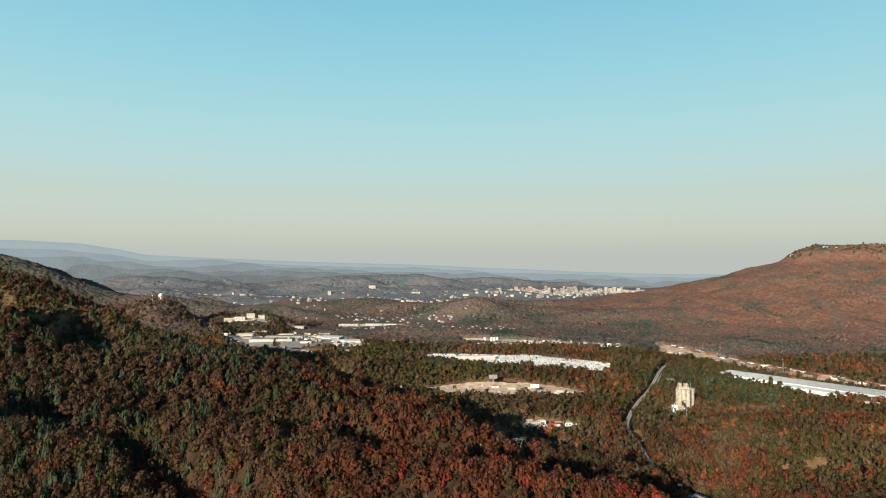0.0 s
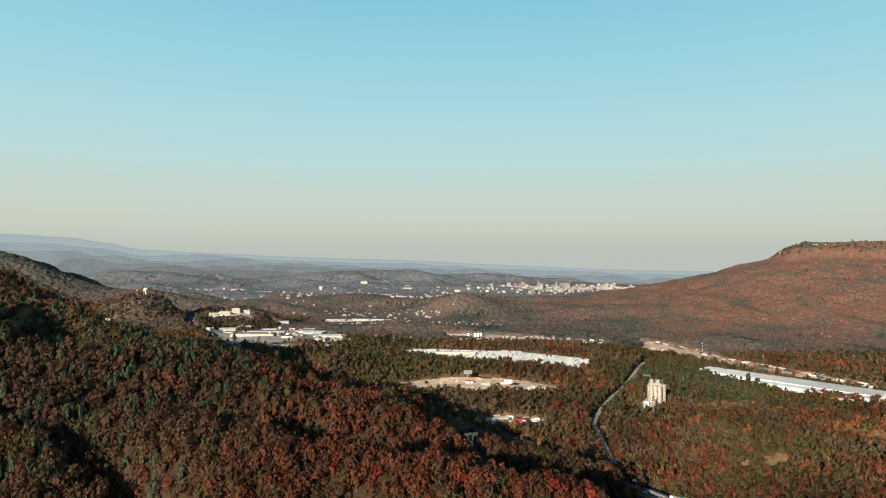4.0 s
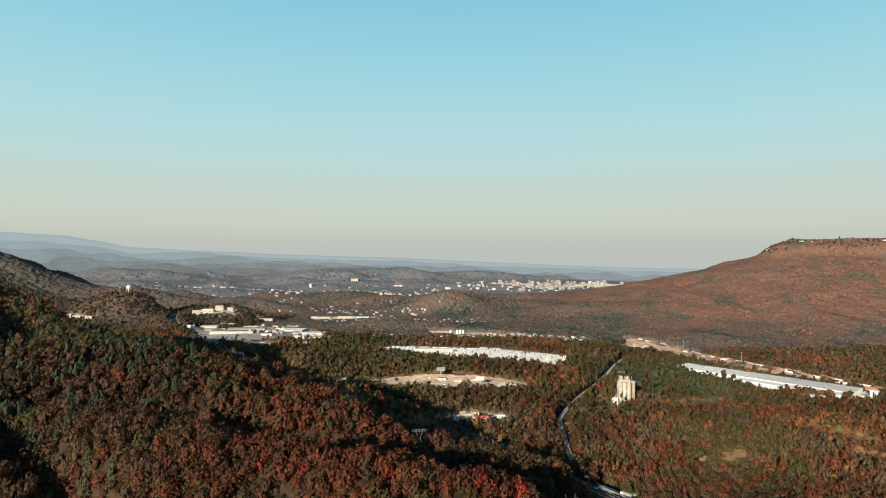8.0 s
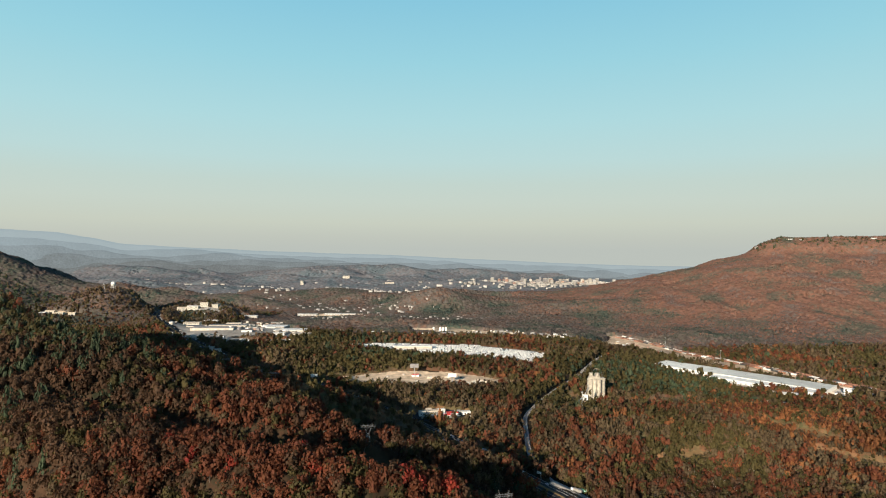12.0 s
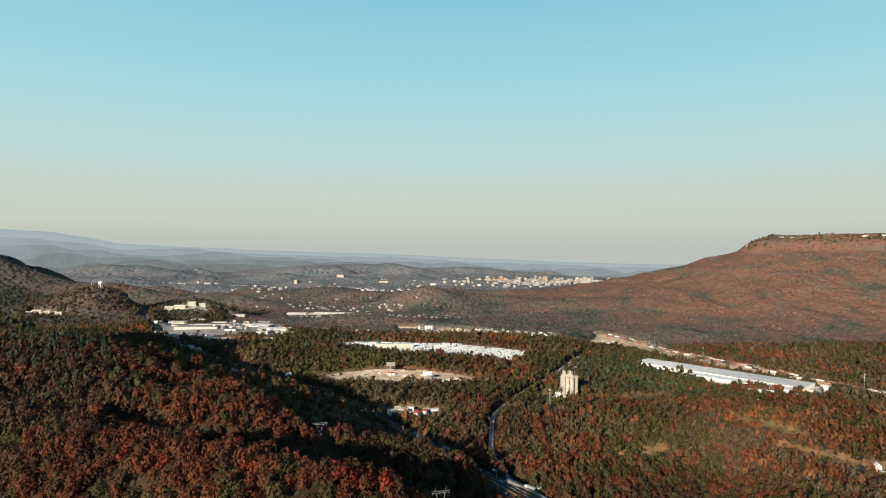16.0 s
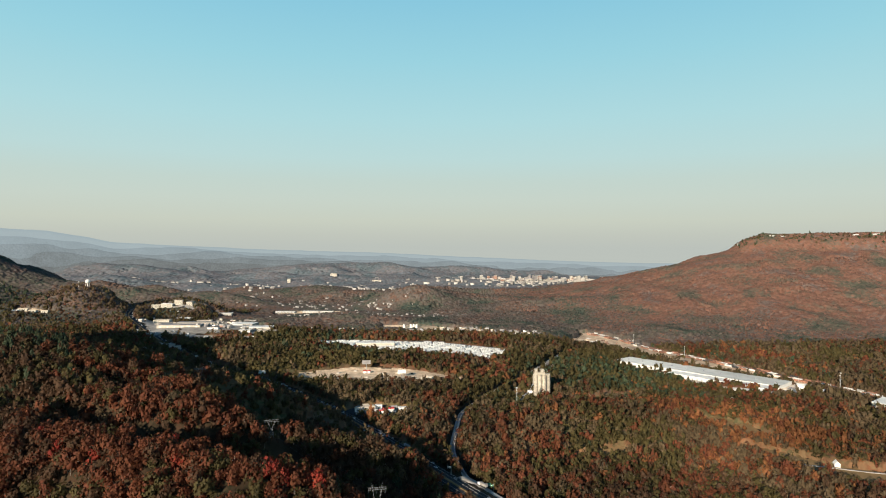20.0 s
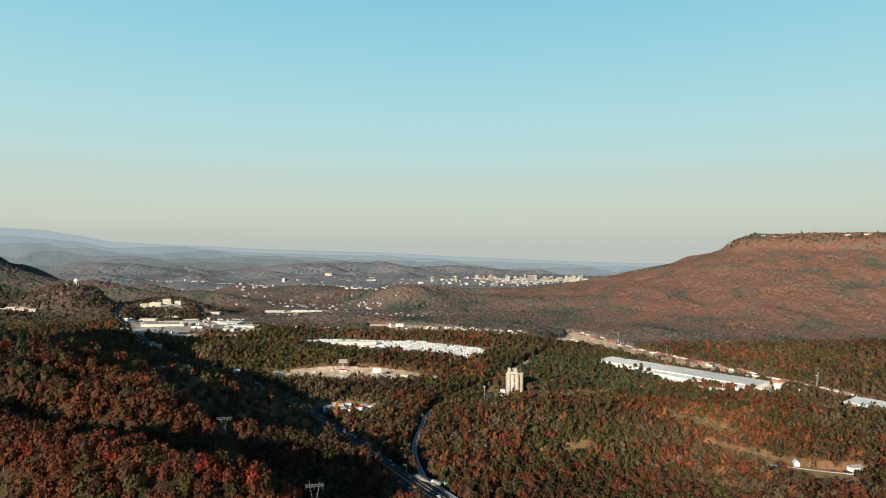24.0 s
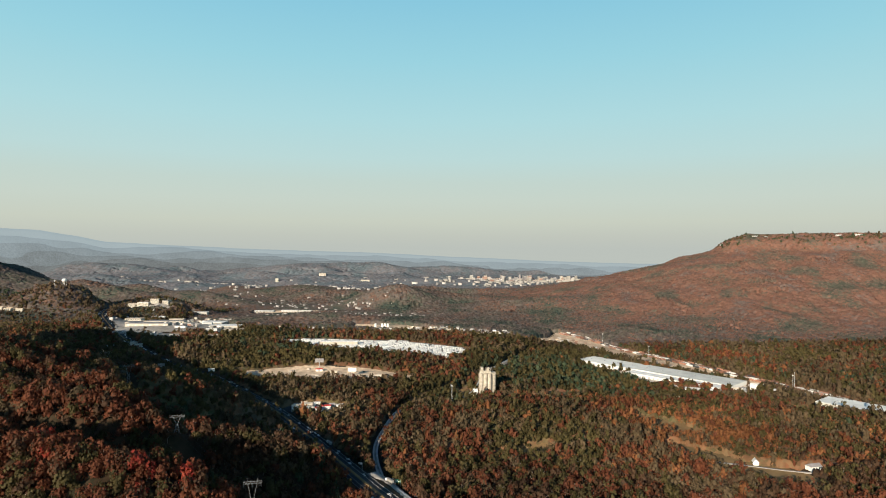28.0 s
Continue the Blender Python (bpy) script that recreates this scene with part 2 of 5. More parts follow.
M = {
    "ground": material("forest floor", (0.050, 0.034, 0.021), 0.95, 0.5, 0.06, 0.4, big=0.3, second=(0.030, 0.024, 0.014)),
    "bark": material("grey bark", (0.19, 0.16, 0.135), 0.9, 0.4, 1.5, 0.3, objrand=0.3),
    "dirt": material("pale graded dirt", (0.64, 0.49, 0.34), 0.95, 0.45, 0.07, 0.3, big=0.35),
    "gravel": material("pale gravel", (0.56, 0.49, 0.41), 0.95, 0.35, 0.08, 0.3, big=0.25),
    "yard": material("oil-stained grey yard gravel", (0.30, 0.28, 0.25), 0.95, 0.35, 0.08, big=0.25),
    "grass": material("dry autumn grass", (0.21, 0.135, 0.065), 0.95, 0.45, 0.08, 0.2, second=(0.17, 0.115, 0.055)),
    "asphalt": material("worn asphalt", (0.052, 0.050, 0.050), 0.9, 0.25, 0.15, 0.1, big=0.2),
    "concrete": material("weathered concrete", (0.37, 0.335, 0.275), 0.85, 0.4, 0.25, 0.15, big=0.3),
    "road": material("pale concrete road", (0.36, 0.33, 0.29), 0.9, 0.25, 0.2, big=0.2),
    "white": material("white painted metal", (0.66, 0.65, 0.615), 0.5, 0.12, 0.3, objrand=0.12),
    "roof": material("white membrane roof", (0.66, 0.655, 0.62), 0.9, 0.25, 0.06, big=0.25),
    "roofblue": material("pale grey metal roof", (0.66, 0.665, 0.62), 0.9, 0.18, 0.05, big=0.25),
    "rooftan": material("tan flat roof", (0.52, 0.44, 0.34), 0.8, 0.2, 0.1, objrand=0.2),
    "pale": material("pale painted siding", (0.28, 0.265, 0.24), 0.8, 0.2, 0.3, objrand=0.35),
    "roofgrey": material("grey roof", (0.20, 0.19, 0.19), 0.8, 0.3, 0.2, objrand=0.3),
    "roofred": material("red roof", (0.50, 0.05, 0.04), 0.6, 0.2, 0.2),
    "cream": material("cream rendered wall", (0.43, 0.395, 0.33), 0.8, 0.2, 0.2, objrand=0.15),
    "brick": material("brown brick wall", (0.22, 0.135, 0.105), 0.85, 0.3, 0.4, objrand=0.2),
    "glass": material("dark window glass", (0.05, 0.06, 0.07), 0.15, 0.1, 0.2),
    "steel": material("galvanised steel", (0.42, 0.43, 0.44), 0.45, 0.2, 0.5, metal=0.6),
    "oldsteel": material("weathered grey steel", (0.24, 0.245, 0.25), 0.6, 0.25, 0.5, metal=0.3),
    "ballast": material("tan track ballast", (0.50, 0.375, 0.26), 0.95, 0.45, 0.06, 0.3, big=0.4),
    "rustcar": material("rust-brown freight car paint", (0.24, 0.12, 0.08), 0.7, 0.35, 0.4, objrand=0.6),
    "dark": material("dark steel", (0.05, 0.05, 0.05), 0.7, 0.2, 0.5),
    "green": material("green sign face", (0.03, 0.22, 0.13), 0.4, 0.1, 0.5),
    "carpaint": material("car paint", (0.55, 0.56, 0.58), 0.3, 0.1, 0.4, objrand=0.45),
    "rubber": material("black rubber", (0.02, 0.02, 0.02), 0.8, 0.1, 0.5),
}


# ---- mesh helpers ----
def part(name, bm, mat, parent=None, label=""):
    me = bpy.data.meshes.new(name)
    bm.to_mesh(me)
    bm.free()
    me.materials.append(mat)
    ob = new(name, me)
    ob.parent = parent
    if label:
        ob["label"] = label
    return ob


def raw(name, verts, faces, mat, parent=None, smooth=False):
    """One mesh object from arrays: verts (n, 3), faces (m, 3) or (m, 4)."""
    verts, faces = np.asarray(verts, np.float32), np.asarray(faces, np.int32)
    k = faces.shape[1]
    me = bpy.data.meshes.new(name)
    me.vertices.add(len(verts))
    me.vertices.foreach_set("co", verts.ravel())
    me.loops.add(faces.size)
    me.loops.foreach_set("vertex_index", faces.ravel())
    me.polygons.add(len(faces))
    me.polygons.foreach_set("loop_start", np.arange(0, faces.size, k, dtype=np.int32))
    if smooth:
        me.polygons.foreach_set("use_smooth", np.ones(len(faces), bool))
    me.update(calc_edges=True)
    me.materials.append(mat)
    ob = new(name, me)
    ob.parent = parent
    return ob


def box(bm, x0, y0, z0, x1, y1, z1, bevel=0.0):
    r = bmesh.ops.create_cube(bm, size=1.0)["verts"]
    for v in r:
        v.co = Vector((x0 if v.co.x < 0 else x1, y0 if v.co.y < 0 else y1, z0 if v.co.z < 0 else z1))
    if bevel:
        edges = list({e for v in r for e in v.link_edges})
        bmesh.ops.bevel(bm, geom=edges, offset=bevel, segments=1, affect="EDGES")


def tube(bm, a, b, r0, r1=None, seg=8):
    a, b = Vector(a), Vector(b)
    m = Matrix.Translation((a + b) / 2) @ (b - a).to_track_quat("Z", "Y").to_matrix().to_4x4()
    bmesh.ops.create_cone(bm, cap_ends=True, segments=seg, radius1=r0, radius2=r0 if r1 is None else r1, depth=(b - a).length, matrix=m)


def boxpart(name, dims, mat, parent, label="", bevel=0.0):
    bm = bmesh.new()
    box(bm, *dims, bevel=bevel)
    return part(name, bm, mat, parent, label)


def thing(name, x, y, z, rz=0.0, label="", category="", group=""):
    ob = new(name)
    ob.empty_display_size = 1
    ob.matrix_world = pose(x, y, z, 0, 0, rz)
    return tagged(ob, label, category, group)


# ---- the lie of the land ----
rng = np.random.default_rng(7)
LATTICE = rng.random((256, 256))


def vnoise(x, y, s):
    x, y = np.asarray(x, float) / s + 1000, np.asarray(y, float) / s + 1000
    i, j = np.floor(x).astype(int), np.floor(y).astype(int)
    u, v = x - i, y - j
    u, v = u * u * (3 - 2 * u), v * v * (3 - 2 * v)
    g = lambda a, b: LATTICE[a & 255, b & 255]
    return (g(i, j) * (1 - u) + g(i + 1, j) * u) * (1 - v) + (g(i, j + 1) * (1 - u) + g(i + 1, j + 1) * u) * v


def fbm(x, y, s):
    return (vnoise(x, y, s) + 0.5 * vnoise(x + 71, y, s / 2) + 0.25 * vnoise(x, y + 37, s / 4)) / 1.75 - 0.5


def smooth(a, b, v):
    t = np.clip((v - a) / (b - a), 0, 1)
    return t * t * (3 - 2 * t)


def to_line(x, y, pts):
    """Distance to a polyline, and its third coordinate at the nearest place."""
    best, val = np.full(np.shape(x), 1e9), np.zeros(np.shape(x))
    for (ax, ay, *az), (bx, by, *bz) in zip(pts, pts[1:]):
        dx, dy = bx - ax, by - ay
        t = np.clip(((x - ax) * dx + (y - ay) * dy) / (dx * dx + dy * dy), 0, 1)
        d = np.hypot(x - ax - t * dx, y - ay - t * dy)
        near = d < best
        best = np.where(near, d, best)
        if az:
            val = np.where(near, az[0] + t * (bz[0] - az[0]), val)
    return best, val


# spurs of the near hill, the far hills and the mountain: x, y and crest height
SPURS = [
    ([(-700, 440, 120), (-330, 480, 66), (-180, 470, 60), (-90, 440, 47), (-24, 425, 48), (43, 414, 40), (91, 410, 30), (119, 419, 25), (150, 428, 10), (178, 434, -14), (205, 440, -42)], 30),
    ([(-700, 575, 120), (-365, 560, 82), (-230, 530, 60), (-98, 514, 43), (-55, 505, 22), (-25, 500, -8)], 36),
    ([(-900, 650, 170), (-500, 650, 140), (-365, 613, 92), (-284, 597, 88), (-208, 587, 72), (-144, 578, 65), (-81, 562, 47), (-29, 560, 37), (12, 561, 31), (36, 562, 23), (60, 566, 13), (89, 574, 4), (130, 585, -5), (166, 590, -14), (205, 586, -28), (235, 578, -44)], 28),
    ([(-300, 640, 90), (-208, 630, 76), (-144, 625, 64), (-69, 618, 42), (-17, 614, 37), (16, 604, 22), (38, 592, 8), (58, 582, -14)], 22),
    ([(-800, 880, 178), (-575, 800, 163), (-440, 792, 117), (-381, 750, 99), (-291, 705, 87), (-225, 685, 76), (-157, 676, 60), (-100, 690, 46), (-64, 698, 35), (-44, 702, 12), (-12, 705, -22)], 26),
    ([(-400, 840, 60), (-170, 802, 32), (-64, 764, 22), (-19, 760, 13), (17, 760, 1), (52, 758, -10), (99, 750, -30), (125, 748, -44)], 24),
    ([(-700, 980, 60), (-420, 935, 40), (-250, 900, 12), (-160, 880, -8), (-90, 860, -30)], 34),
]
HILLS = [  # x, y, height, half lengths, turn in degrees
    (30, 1190, 15, 190, 50, -6), (-180, 1180, 14, 110, 50, 20), (410, 800, 22, 150, 90, 10), (560, 930, 10, 160, 60, -20),
    (-890, 1930, 104, 135, 105, 25), (-400, 1560, 27, 250, 150, 0), (-1050, 1800, 40, 150, 120, 0), (-590, 1985, 58, 120, 110, 10), (-1850, 2350, 250, 520, 350, 0), (-1130, 2450, 22, 260, 160, 10),
    (-380, 2900, 46, 330, 150, 5), (150, 2650, 55, 260, 110, 0), (250, 3050, 45, 300, 130, 8), (-1000, 3250, 24, 420, 160, -5), (-450, 3700, 50, 300, 120, 3),
    (350, 3650, 44, 260, 120, 0), (-1700, 3300, 50, 420, 260, 0), (560, 2300, 30, 200, 90, -10), (-900, 4300, 62, 480, 150, 4), (-180, 4380, 80, 380, 120, -3), (-2000, 4050, 90, 600, 240, 0), (330, 4500, 66, 330, 100, 0), (1150, 4590, 45, 600, 70, 4), (-1500, 3700, 18, 400, 160, 8), (-330, 4050, 34, 300, 120, 0), (160, 2450, 26, 150, 80, 12), (-600, 2420, 40, 180, 90, -10), (850, 1320 + 420, 16, 120, 70, -50), (-30, 1850, 22, 190, 60, 0),
]
hill_rng = random.Random(21)
for k in range(46):  # the many low knobs of the far valley
    hy = hill_rng.uniform(2250, 4550)
    HILLS.append((hill_rng.uniform(-0.75 * hy, 550 if hy < 2900 else 100), hy, hill_rng.uniform(14, 46), hill_rng.uniform(90, 240), hill_rng.uniform(55, 110), hill_rng.uniform(-20, 20)))
MOUNTAIN = [(1600, 2640), (3600, 2200)]
RAVINES = [  # narrow cuts into the near hill: depth, half width
    ([(-320, 482), (-243, 458), (-185, 434), (-150, 402), (-125, 370), (-110, 335)], 30, 19),
    ([(-190, 545), (-150, 537), (-100, 528), (-60, 519), (-20, 512), (25, 504), (70, 498)], 21, 15),
]
HIGHWAY = [(330, 470), (276, 530), (215, 628), (160, 720), (67, 863), (-78, 1040), (-208, 1150), (-400, 1370), (-560, 1590), (-690, 1800), (-760, 2000), (-780, 2230)]


def H(x, y):
    x, y = np.asarray(x, float), np.asarray(y, float)
    z = -55 + 22 * smooth(2500, 4300, y) + 14 * smooth(380, 60, x - 0.25 * (y - 800)) * smooth(2300, 1500, y)
    z = z - 20 * smooth(480, 650, x) * smooth(830, 1030, y) * smooth(2350, 1850, y)  # the rail yard's low ground
    rough = 0.25 + 0.75 * smooth(1700, 2400, y) * smooth(4200, 2500, y)
    z = z + rough * (26 * fbm(x, y, 420) + 8 * fbm(x + 500, y, 130))
    lump = 1 + 0.35 * fbm(x, y, 160)
    for cx, cy, h, a, b, turn in HILLS:
        c, s = math.cos(radians(turn)), math.sin(radians(turn))
        u, v = (x - cx) * c + (y - cy) * s, -(x - cx) * s + (y - cy) * c
        z = z + h * np.exp(-((u / a) ** 2 + (v / b) ** 2)) * lump
    base = z
    for line, w in SPURS if np.min(y) < 1550 else ():
        d, crest = to_line(x, y + 26 * fbm(x + w * 9, y, 75), line)
        behind = y - to_line(x, y, [(a, b, b) for a, b, c in line])[1]
        wide = (1.2 - 0.5 * smooth(-15, 25, behind)) * (w + 0.48 * np.clip(crest, -20, 200)) * (1 + 0.4 * smooth(0, -180, x)) * (1 + 0.5 * fbm(x, y, 90))
        fall = 1 / (1 + (d / wide) ** 2.2)
        z = np.maximum(z, base + (crest - base) * fall) + (5 * fbm(x + 9, y, 60) + 20 * fbm(x + 30, y + 50, 120)) * fall * smooth(0, 40, z + 10)
    for line, deep, w in RAVINES if np.min(y) < 700 else ():
        d = to_line(x + 14 * fbm(x, y, 40), y + 14 * fbm(x + 60, y, 40), line)[0]
        z = z - deep * np.exp(-(d / w) ** 2) * smooth(-30, 10, z)
    d, _ = to_line(x, y, MOUNTAIN)
    d = d * (1 + 0.12 * fbm(x, y, 500) + 0.05 * fbm(x, y, 170))
    up = np.clip(1 - d / 1330, 0, 1) ** 1.8
    z = z + (34 * fbm(x * 1.4 + y * 0.5, 0.7 * y - x, 210) + 16 * fbm(x, y, 70)) * smooth(0.0, 0.25, up) * smooth(1, 0.7, up)
    z = z + up * 268 + 26 * smooth(150, 70, d)
    d, _ = to_line(x, y, HIGHWAY)
    z = z + (-42 + 26 * smooth(900, 1700, y) - z) * smooth(30 + 55 * smooth(1400, 1750, y), 15, d)
    return z


def h1(x, y):
    return float(H(x, y))


front = np.linspace(radians(-50), radians(50), 380)
back = np.linspace(radians(50), radians(310), 60)[1:-1]
ang = np.concatenate([front, back])
rad = np.concatenate([[1.0], np.geomspace(60, 4720, 320)])
A, R = np.meshgrid(ang, rad)
GX, GY = 160 + R * np.sin(A), R * np.cos(A)
GZ = H(GX, GY)
na, nr = len(ang), len(rad)
idx = np.arange(na * nr).reshape(nr, na)
quads = np.stack([idx[:-1], np.roll(idx[:-1], -1, 1), np.roll(idx[1:], -1, 1), idx[1:]], -1).reshape(-1, 4)
ground = raw("ground", np.stack([GX, GY, GZ], -1).reshape(-1, 3), quads[:, ::-1], M["ground"], smooth=True)
tagged(ground, "rolling valley floor of leaf litter and dry grass", "ground", kind="structure")


# ---- sheets laid on the land ----
def inside(x, y, poly):
    x, y = np.asarray(x), np.asarray(y)
    r = np.zeros(x.shape, bool)
    for (ax, ay), (bx, by) in zip(poly, poly[1:] + poly[:1]):
        r ^= ((ay > y) != (by > y)) & (x < (bx - ax) * (y - ay) / (by - ay + 1e-9) + ax)
    return r


CLEAR = []  # polygons with no trees, and how far the trees keep off them
LINES = []  # lines with no trees, and how far


def sheet(name, poly, mat, label, category, lift=0.6, step=9.0, keep=2.0, ragged=8.0, kind="structure"):
    """A patch of ground cover that follows the land, with an uneven outline."""
    CLEAR.append((poly, keep))
    px, py = zip(*poly)
    xs, ys = np.arange(min(px) - 20, max(px) + 20, step), np.arange(min(py) - 20, max(py) + 20, step)
    X, Y = np.meshgrid(xs, ys)
    Z = H(X, Y) + lift + 0.0013 * np.clip(Y - 800, 0, None)
    wx, wy = X + ragged * 2 * fbm(X, Y, 30), Y + ragged * 2 * fbm(X + 99, Y, 30)
    keepv = inside(wx, wy, poly)
    n, m = X.shape
    i = np.arange(n * m).reshape(n, m)
    q = np.stack([i[:-1, :-1], i[:-1, 1:], i[1:, 1:], i[1:, :-1]], -1)
    k = keepv[:-1, :-1] & keepv[1:, 1:] | keepv[:-1, 1:] & keepv[1:, :-1]
    q = q[k].reshape(-1, 4)
    used, inv = np.unique(q, return_inverse=True)
    v = np.stack([X, Y, Z], -1).reshape(-1, 3)[used]
    ob = raw(name, v, inv.reshape(-1, 4), mat, smooth=True)
    return tagged(ob, label, category, kind=kind)


def resample(pts, step):
    """Points at even steps on a smooth curve through pts."""
    out = []
    p = [Vector(a) for a in pts]
    p = [p[0] * 2 - p[1]] + p + [p[-1] * 2 - p[-2]]
    for a, b, c, d in zip(p, p[1:], p[2:], p[3:]):
        k = max(2, int((c - b).length / step))
        for i in range(k):
            t = i / k
            out.append(0.5 * ((2 * b) + (c - a) * t + (2 * a - 5 * b + 4 * c - d) * t * t + (3 * b - a - 3 * c + d) * t ** 3))
    return out + [p[-2]]


def ribbon(name, pts, width, mat, label="", category="", lift=0.8, step=12.0, keep=4.0, off=0.0, parent=None, clear=True):
    """A strip of even width along a curve on the land."""
    c = resample(pts, step)
    if clear:
        LINES.append(([tuple(v) for v in c], width / 2 + abs(off) + keep))
    v = []
    for i, a in enumerate(c):
        t = (c[min(i + 1, len(c) - 1)] - c[max(i - 1, 0)]).normalized()
        n = Vector((-t.y, t.x))
        z = h1(a.x, a.y) + lift + 0.0008 * max(a.y - 800, 0)
        for s, dz in ((-1, -1.5), (-1, 0), (1, 0), (1, -1.5)):
            w = a + n * (off + s * width / 2)
            v.append((w.x, w.y, z + dz))
    f = [(4 * i + k, 4 * i + k + 1, 4 * i + k + 5, 4 * i + k + 4) for i in range(len(c) - 1) for k in range(3)]
    ob = raw(name, v, f, mat, parent)
    return tagged(ob, label, category, kind="structure") if label else ob

# ---- roads, railway, clearings ----
highway = ribbon("road", HIGHWAY, 23, M["asphalt"], "four-lane divided asphalt highway through the valley", "road", keep=4.5)
ribbon("median", HIGHWAY, 3.0, M["grass"], lift=1.1, parent=highway, clear=False)
for off in (-10.4, -6.0, 6.0, 10.4):
    ribbon("lane_line", HIGHWAY[:6], 0.18, M["pale"], lift=1.05, off=off, parent=highway, clear=False)
RAMP = [(300, 500), (283, 528), (268, 556), (250, 580), (232, 602)]
ramp = ribbon("road", [(p[0] + 14, p[1] + 6) for p in RAMP], 9, M["road"], "pale concrete slip road beside the highway", "road")
RAILWAY = [(300, 520), (262, 600), (240, 690), (244, 770), (256, 860), (286, 945), (330, 1040), (385, 1150), (475, 1350), (540, 1470), (590, 1560)]
railbed = ribbon("railway", RAILWAY, 6.0, material("grey-tan track ballast", (0.40, 0.34, 0.27), 0.95, 0.4, 0.12, big=0.3), "pale gravel railway bed winding past the silo", "railway", keep=6.0)
for off in (-1.9, 1.9):
    ribbon("track", RAILWAY, 1.5, M["gravel"], lift=1.0, off=off, parent=railbed, clear=False)
for off in (-2.6, -1.2, 1.2, 2.6):
    ribbon("rail", RAILWAY, 0.2, M["steel"], lift=1.15, off=off, parent=railbed, clear=False)
ribbon("road", [(395, 1150), (455, 1290), (505, 1370), (560, 1385)], 4, M["yard"], "pale lane running to the rail yard", "road")

sheet("pavement", [(-75, 1065), (-10, 1105), (60, 1132), (110, 1140), (190, 1118), (268, 1088), (262, 1040), (190, 1010), (92, 1000), (-5, 1010)], M["dirt"], "pale graded dirt of a cleared building plot", "cleared plot", step=5, ragged=12)
sheet("pavement", [(-95, 1440), (20, 1490), (200, 1470), (390, 1385), (318, 1245), (190, 1282), (70, 1318)], M["yard"], "grey gravel yard packed with trailers", "yard", ragged=4)
sheet("pavement", [(553, 1650), (570, 1592), (600, 1606), (640, 1628), (696, 1478), (735, 1408), (780, 1328), (897, 1180), (935, 1085), (985, 980), (1040, 880), (1075, 885), (1040, 980), (1000, 1080), (955, 1170), (910, 1265), (870, 1370), (820, 1465), (775, 1555), (735, 1700), (668, 1850), (640, 1850), (620, 1760)], M["ballast"], "tan ballast ground of the freight rail yard", "rail yard", ragged=4, lift=0.9, keep=14.0)
sheet("pavement", [(592, 1350), (662, 1262), (708, 1150), (745, 1088), (812, 1082), (862, 1088), (905, 1150), (900, 1178), (815, 1112), (765, 1140), (705, 1258), (645, 1366)], M["gravel"], "pale gravel apron round the long warehouse", "yard", ragged=4, keep=12.0)
sheet("pavement", [(90, 848), (130, 885), (190, 862), (172, 815), (140, 800), (118, 822)], M["asphalt"], "asphalt forecourt of the truck stop", "forecourt", step=5, ragged=3, lift=0.8)
sheet("pavement", [(-580, 1522), (-425, 1482), (-280, 1448), (-222, 1472), (-198, 1430), (-320, 1394), (-477, 1440)], M["yard"], "wide pale parking lot beside the works", "parking lot")
sheet("pavement", [(-620, 1720), (-270, 1730), (-190, 1480), (-460, 1450)], M["yard"], "grey yards of the industrial park", "yard", ragged=4)
sheet("pavement", [(-700, 1938), (-550, 1940), (-545, 1912), (-690, 1908)], M["yard"], "grey parking lot before the hilltop hotel", "parking lot")
sheet("pavement", [(-380, 2240), (-130, 2255), (-120, 2200), (-370, 2185)], M["dirt"], "pale dirt yard in the middle of the valley", "yard", step=14)
sheet("pavement", [(60, 1790), (200, 1790), (330, 1700), (420, 1640), (390, 1600), (220, 1690), (40, 1710)], M["dirt"], "pale yard beside the valley works", "yard", step=12)
sheet("pavement", [(345, 915), (333, 968), (366, 980), (412, 994), (402, 964), (366, 948)], M["dirt"], "dusty pad round the grain silo", "yard", step=5, ragged=3)
sheet("pavement", [(-1010, 1790), (-900, 1800), (-890, 1770), (-1000, 1760)], M["dirt"], "cut dirt terrace on the hillside", "terrace")
sheet("pavement", [(385, 1110), (405, 1160), (420, 1165), (412, 1110)], M["dirt"], "bare orange-tan earth beside the railway", "bare earth", step=5, ragged=5)
sheet("pavement", [(420, 1190), (450, 1260), (470, 1250), (445, 1190)], M["dirt"], "bare orange-tan earth beside the railway", "bare earth", step=5, ragged=5)
sheet("pavement", [(318, 965), (345, 1015), (362, 1010), (345, 960)], M["grass"], "dry tan grass beside the railway", "bare earth", step=5, ragged=5)
for poly in ([(580, 865), (640, 820), (650, 755), (612, 765), (575, 815)], [(555, 757), (605, 745), (660, 682), (650, 635), (602, 676)],
             [(595, 688), (695, 668), (715, 608), (640, 598)], [(345, 702), (392, 699), (438, 724), (450, 708), (426, 682), (398, 678)], [(465, 1000), (550, 1030), (610, 990), (500, 940)], [(815, 1000), (910, 995), (900, 930), (825, 940)],
             [(425, 940), (470, 975), (520, 930), (450, 905)]):
    sheet("field", poly, M["grass"], "dry tan grass clearing among the trees", "field", ragged=10, step=4)
ribbon("road", [(590, 690), (640, 676), (700, 655), (760, 648)], 4, M["road"], "narrow pale farm lane past the white house", "road")


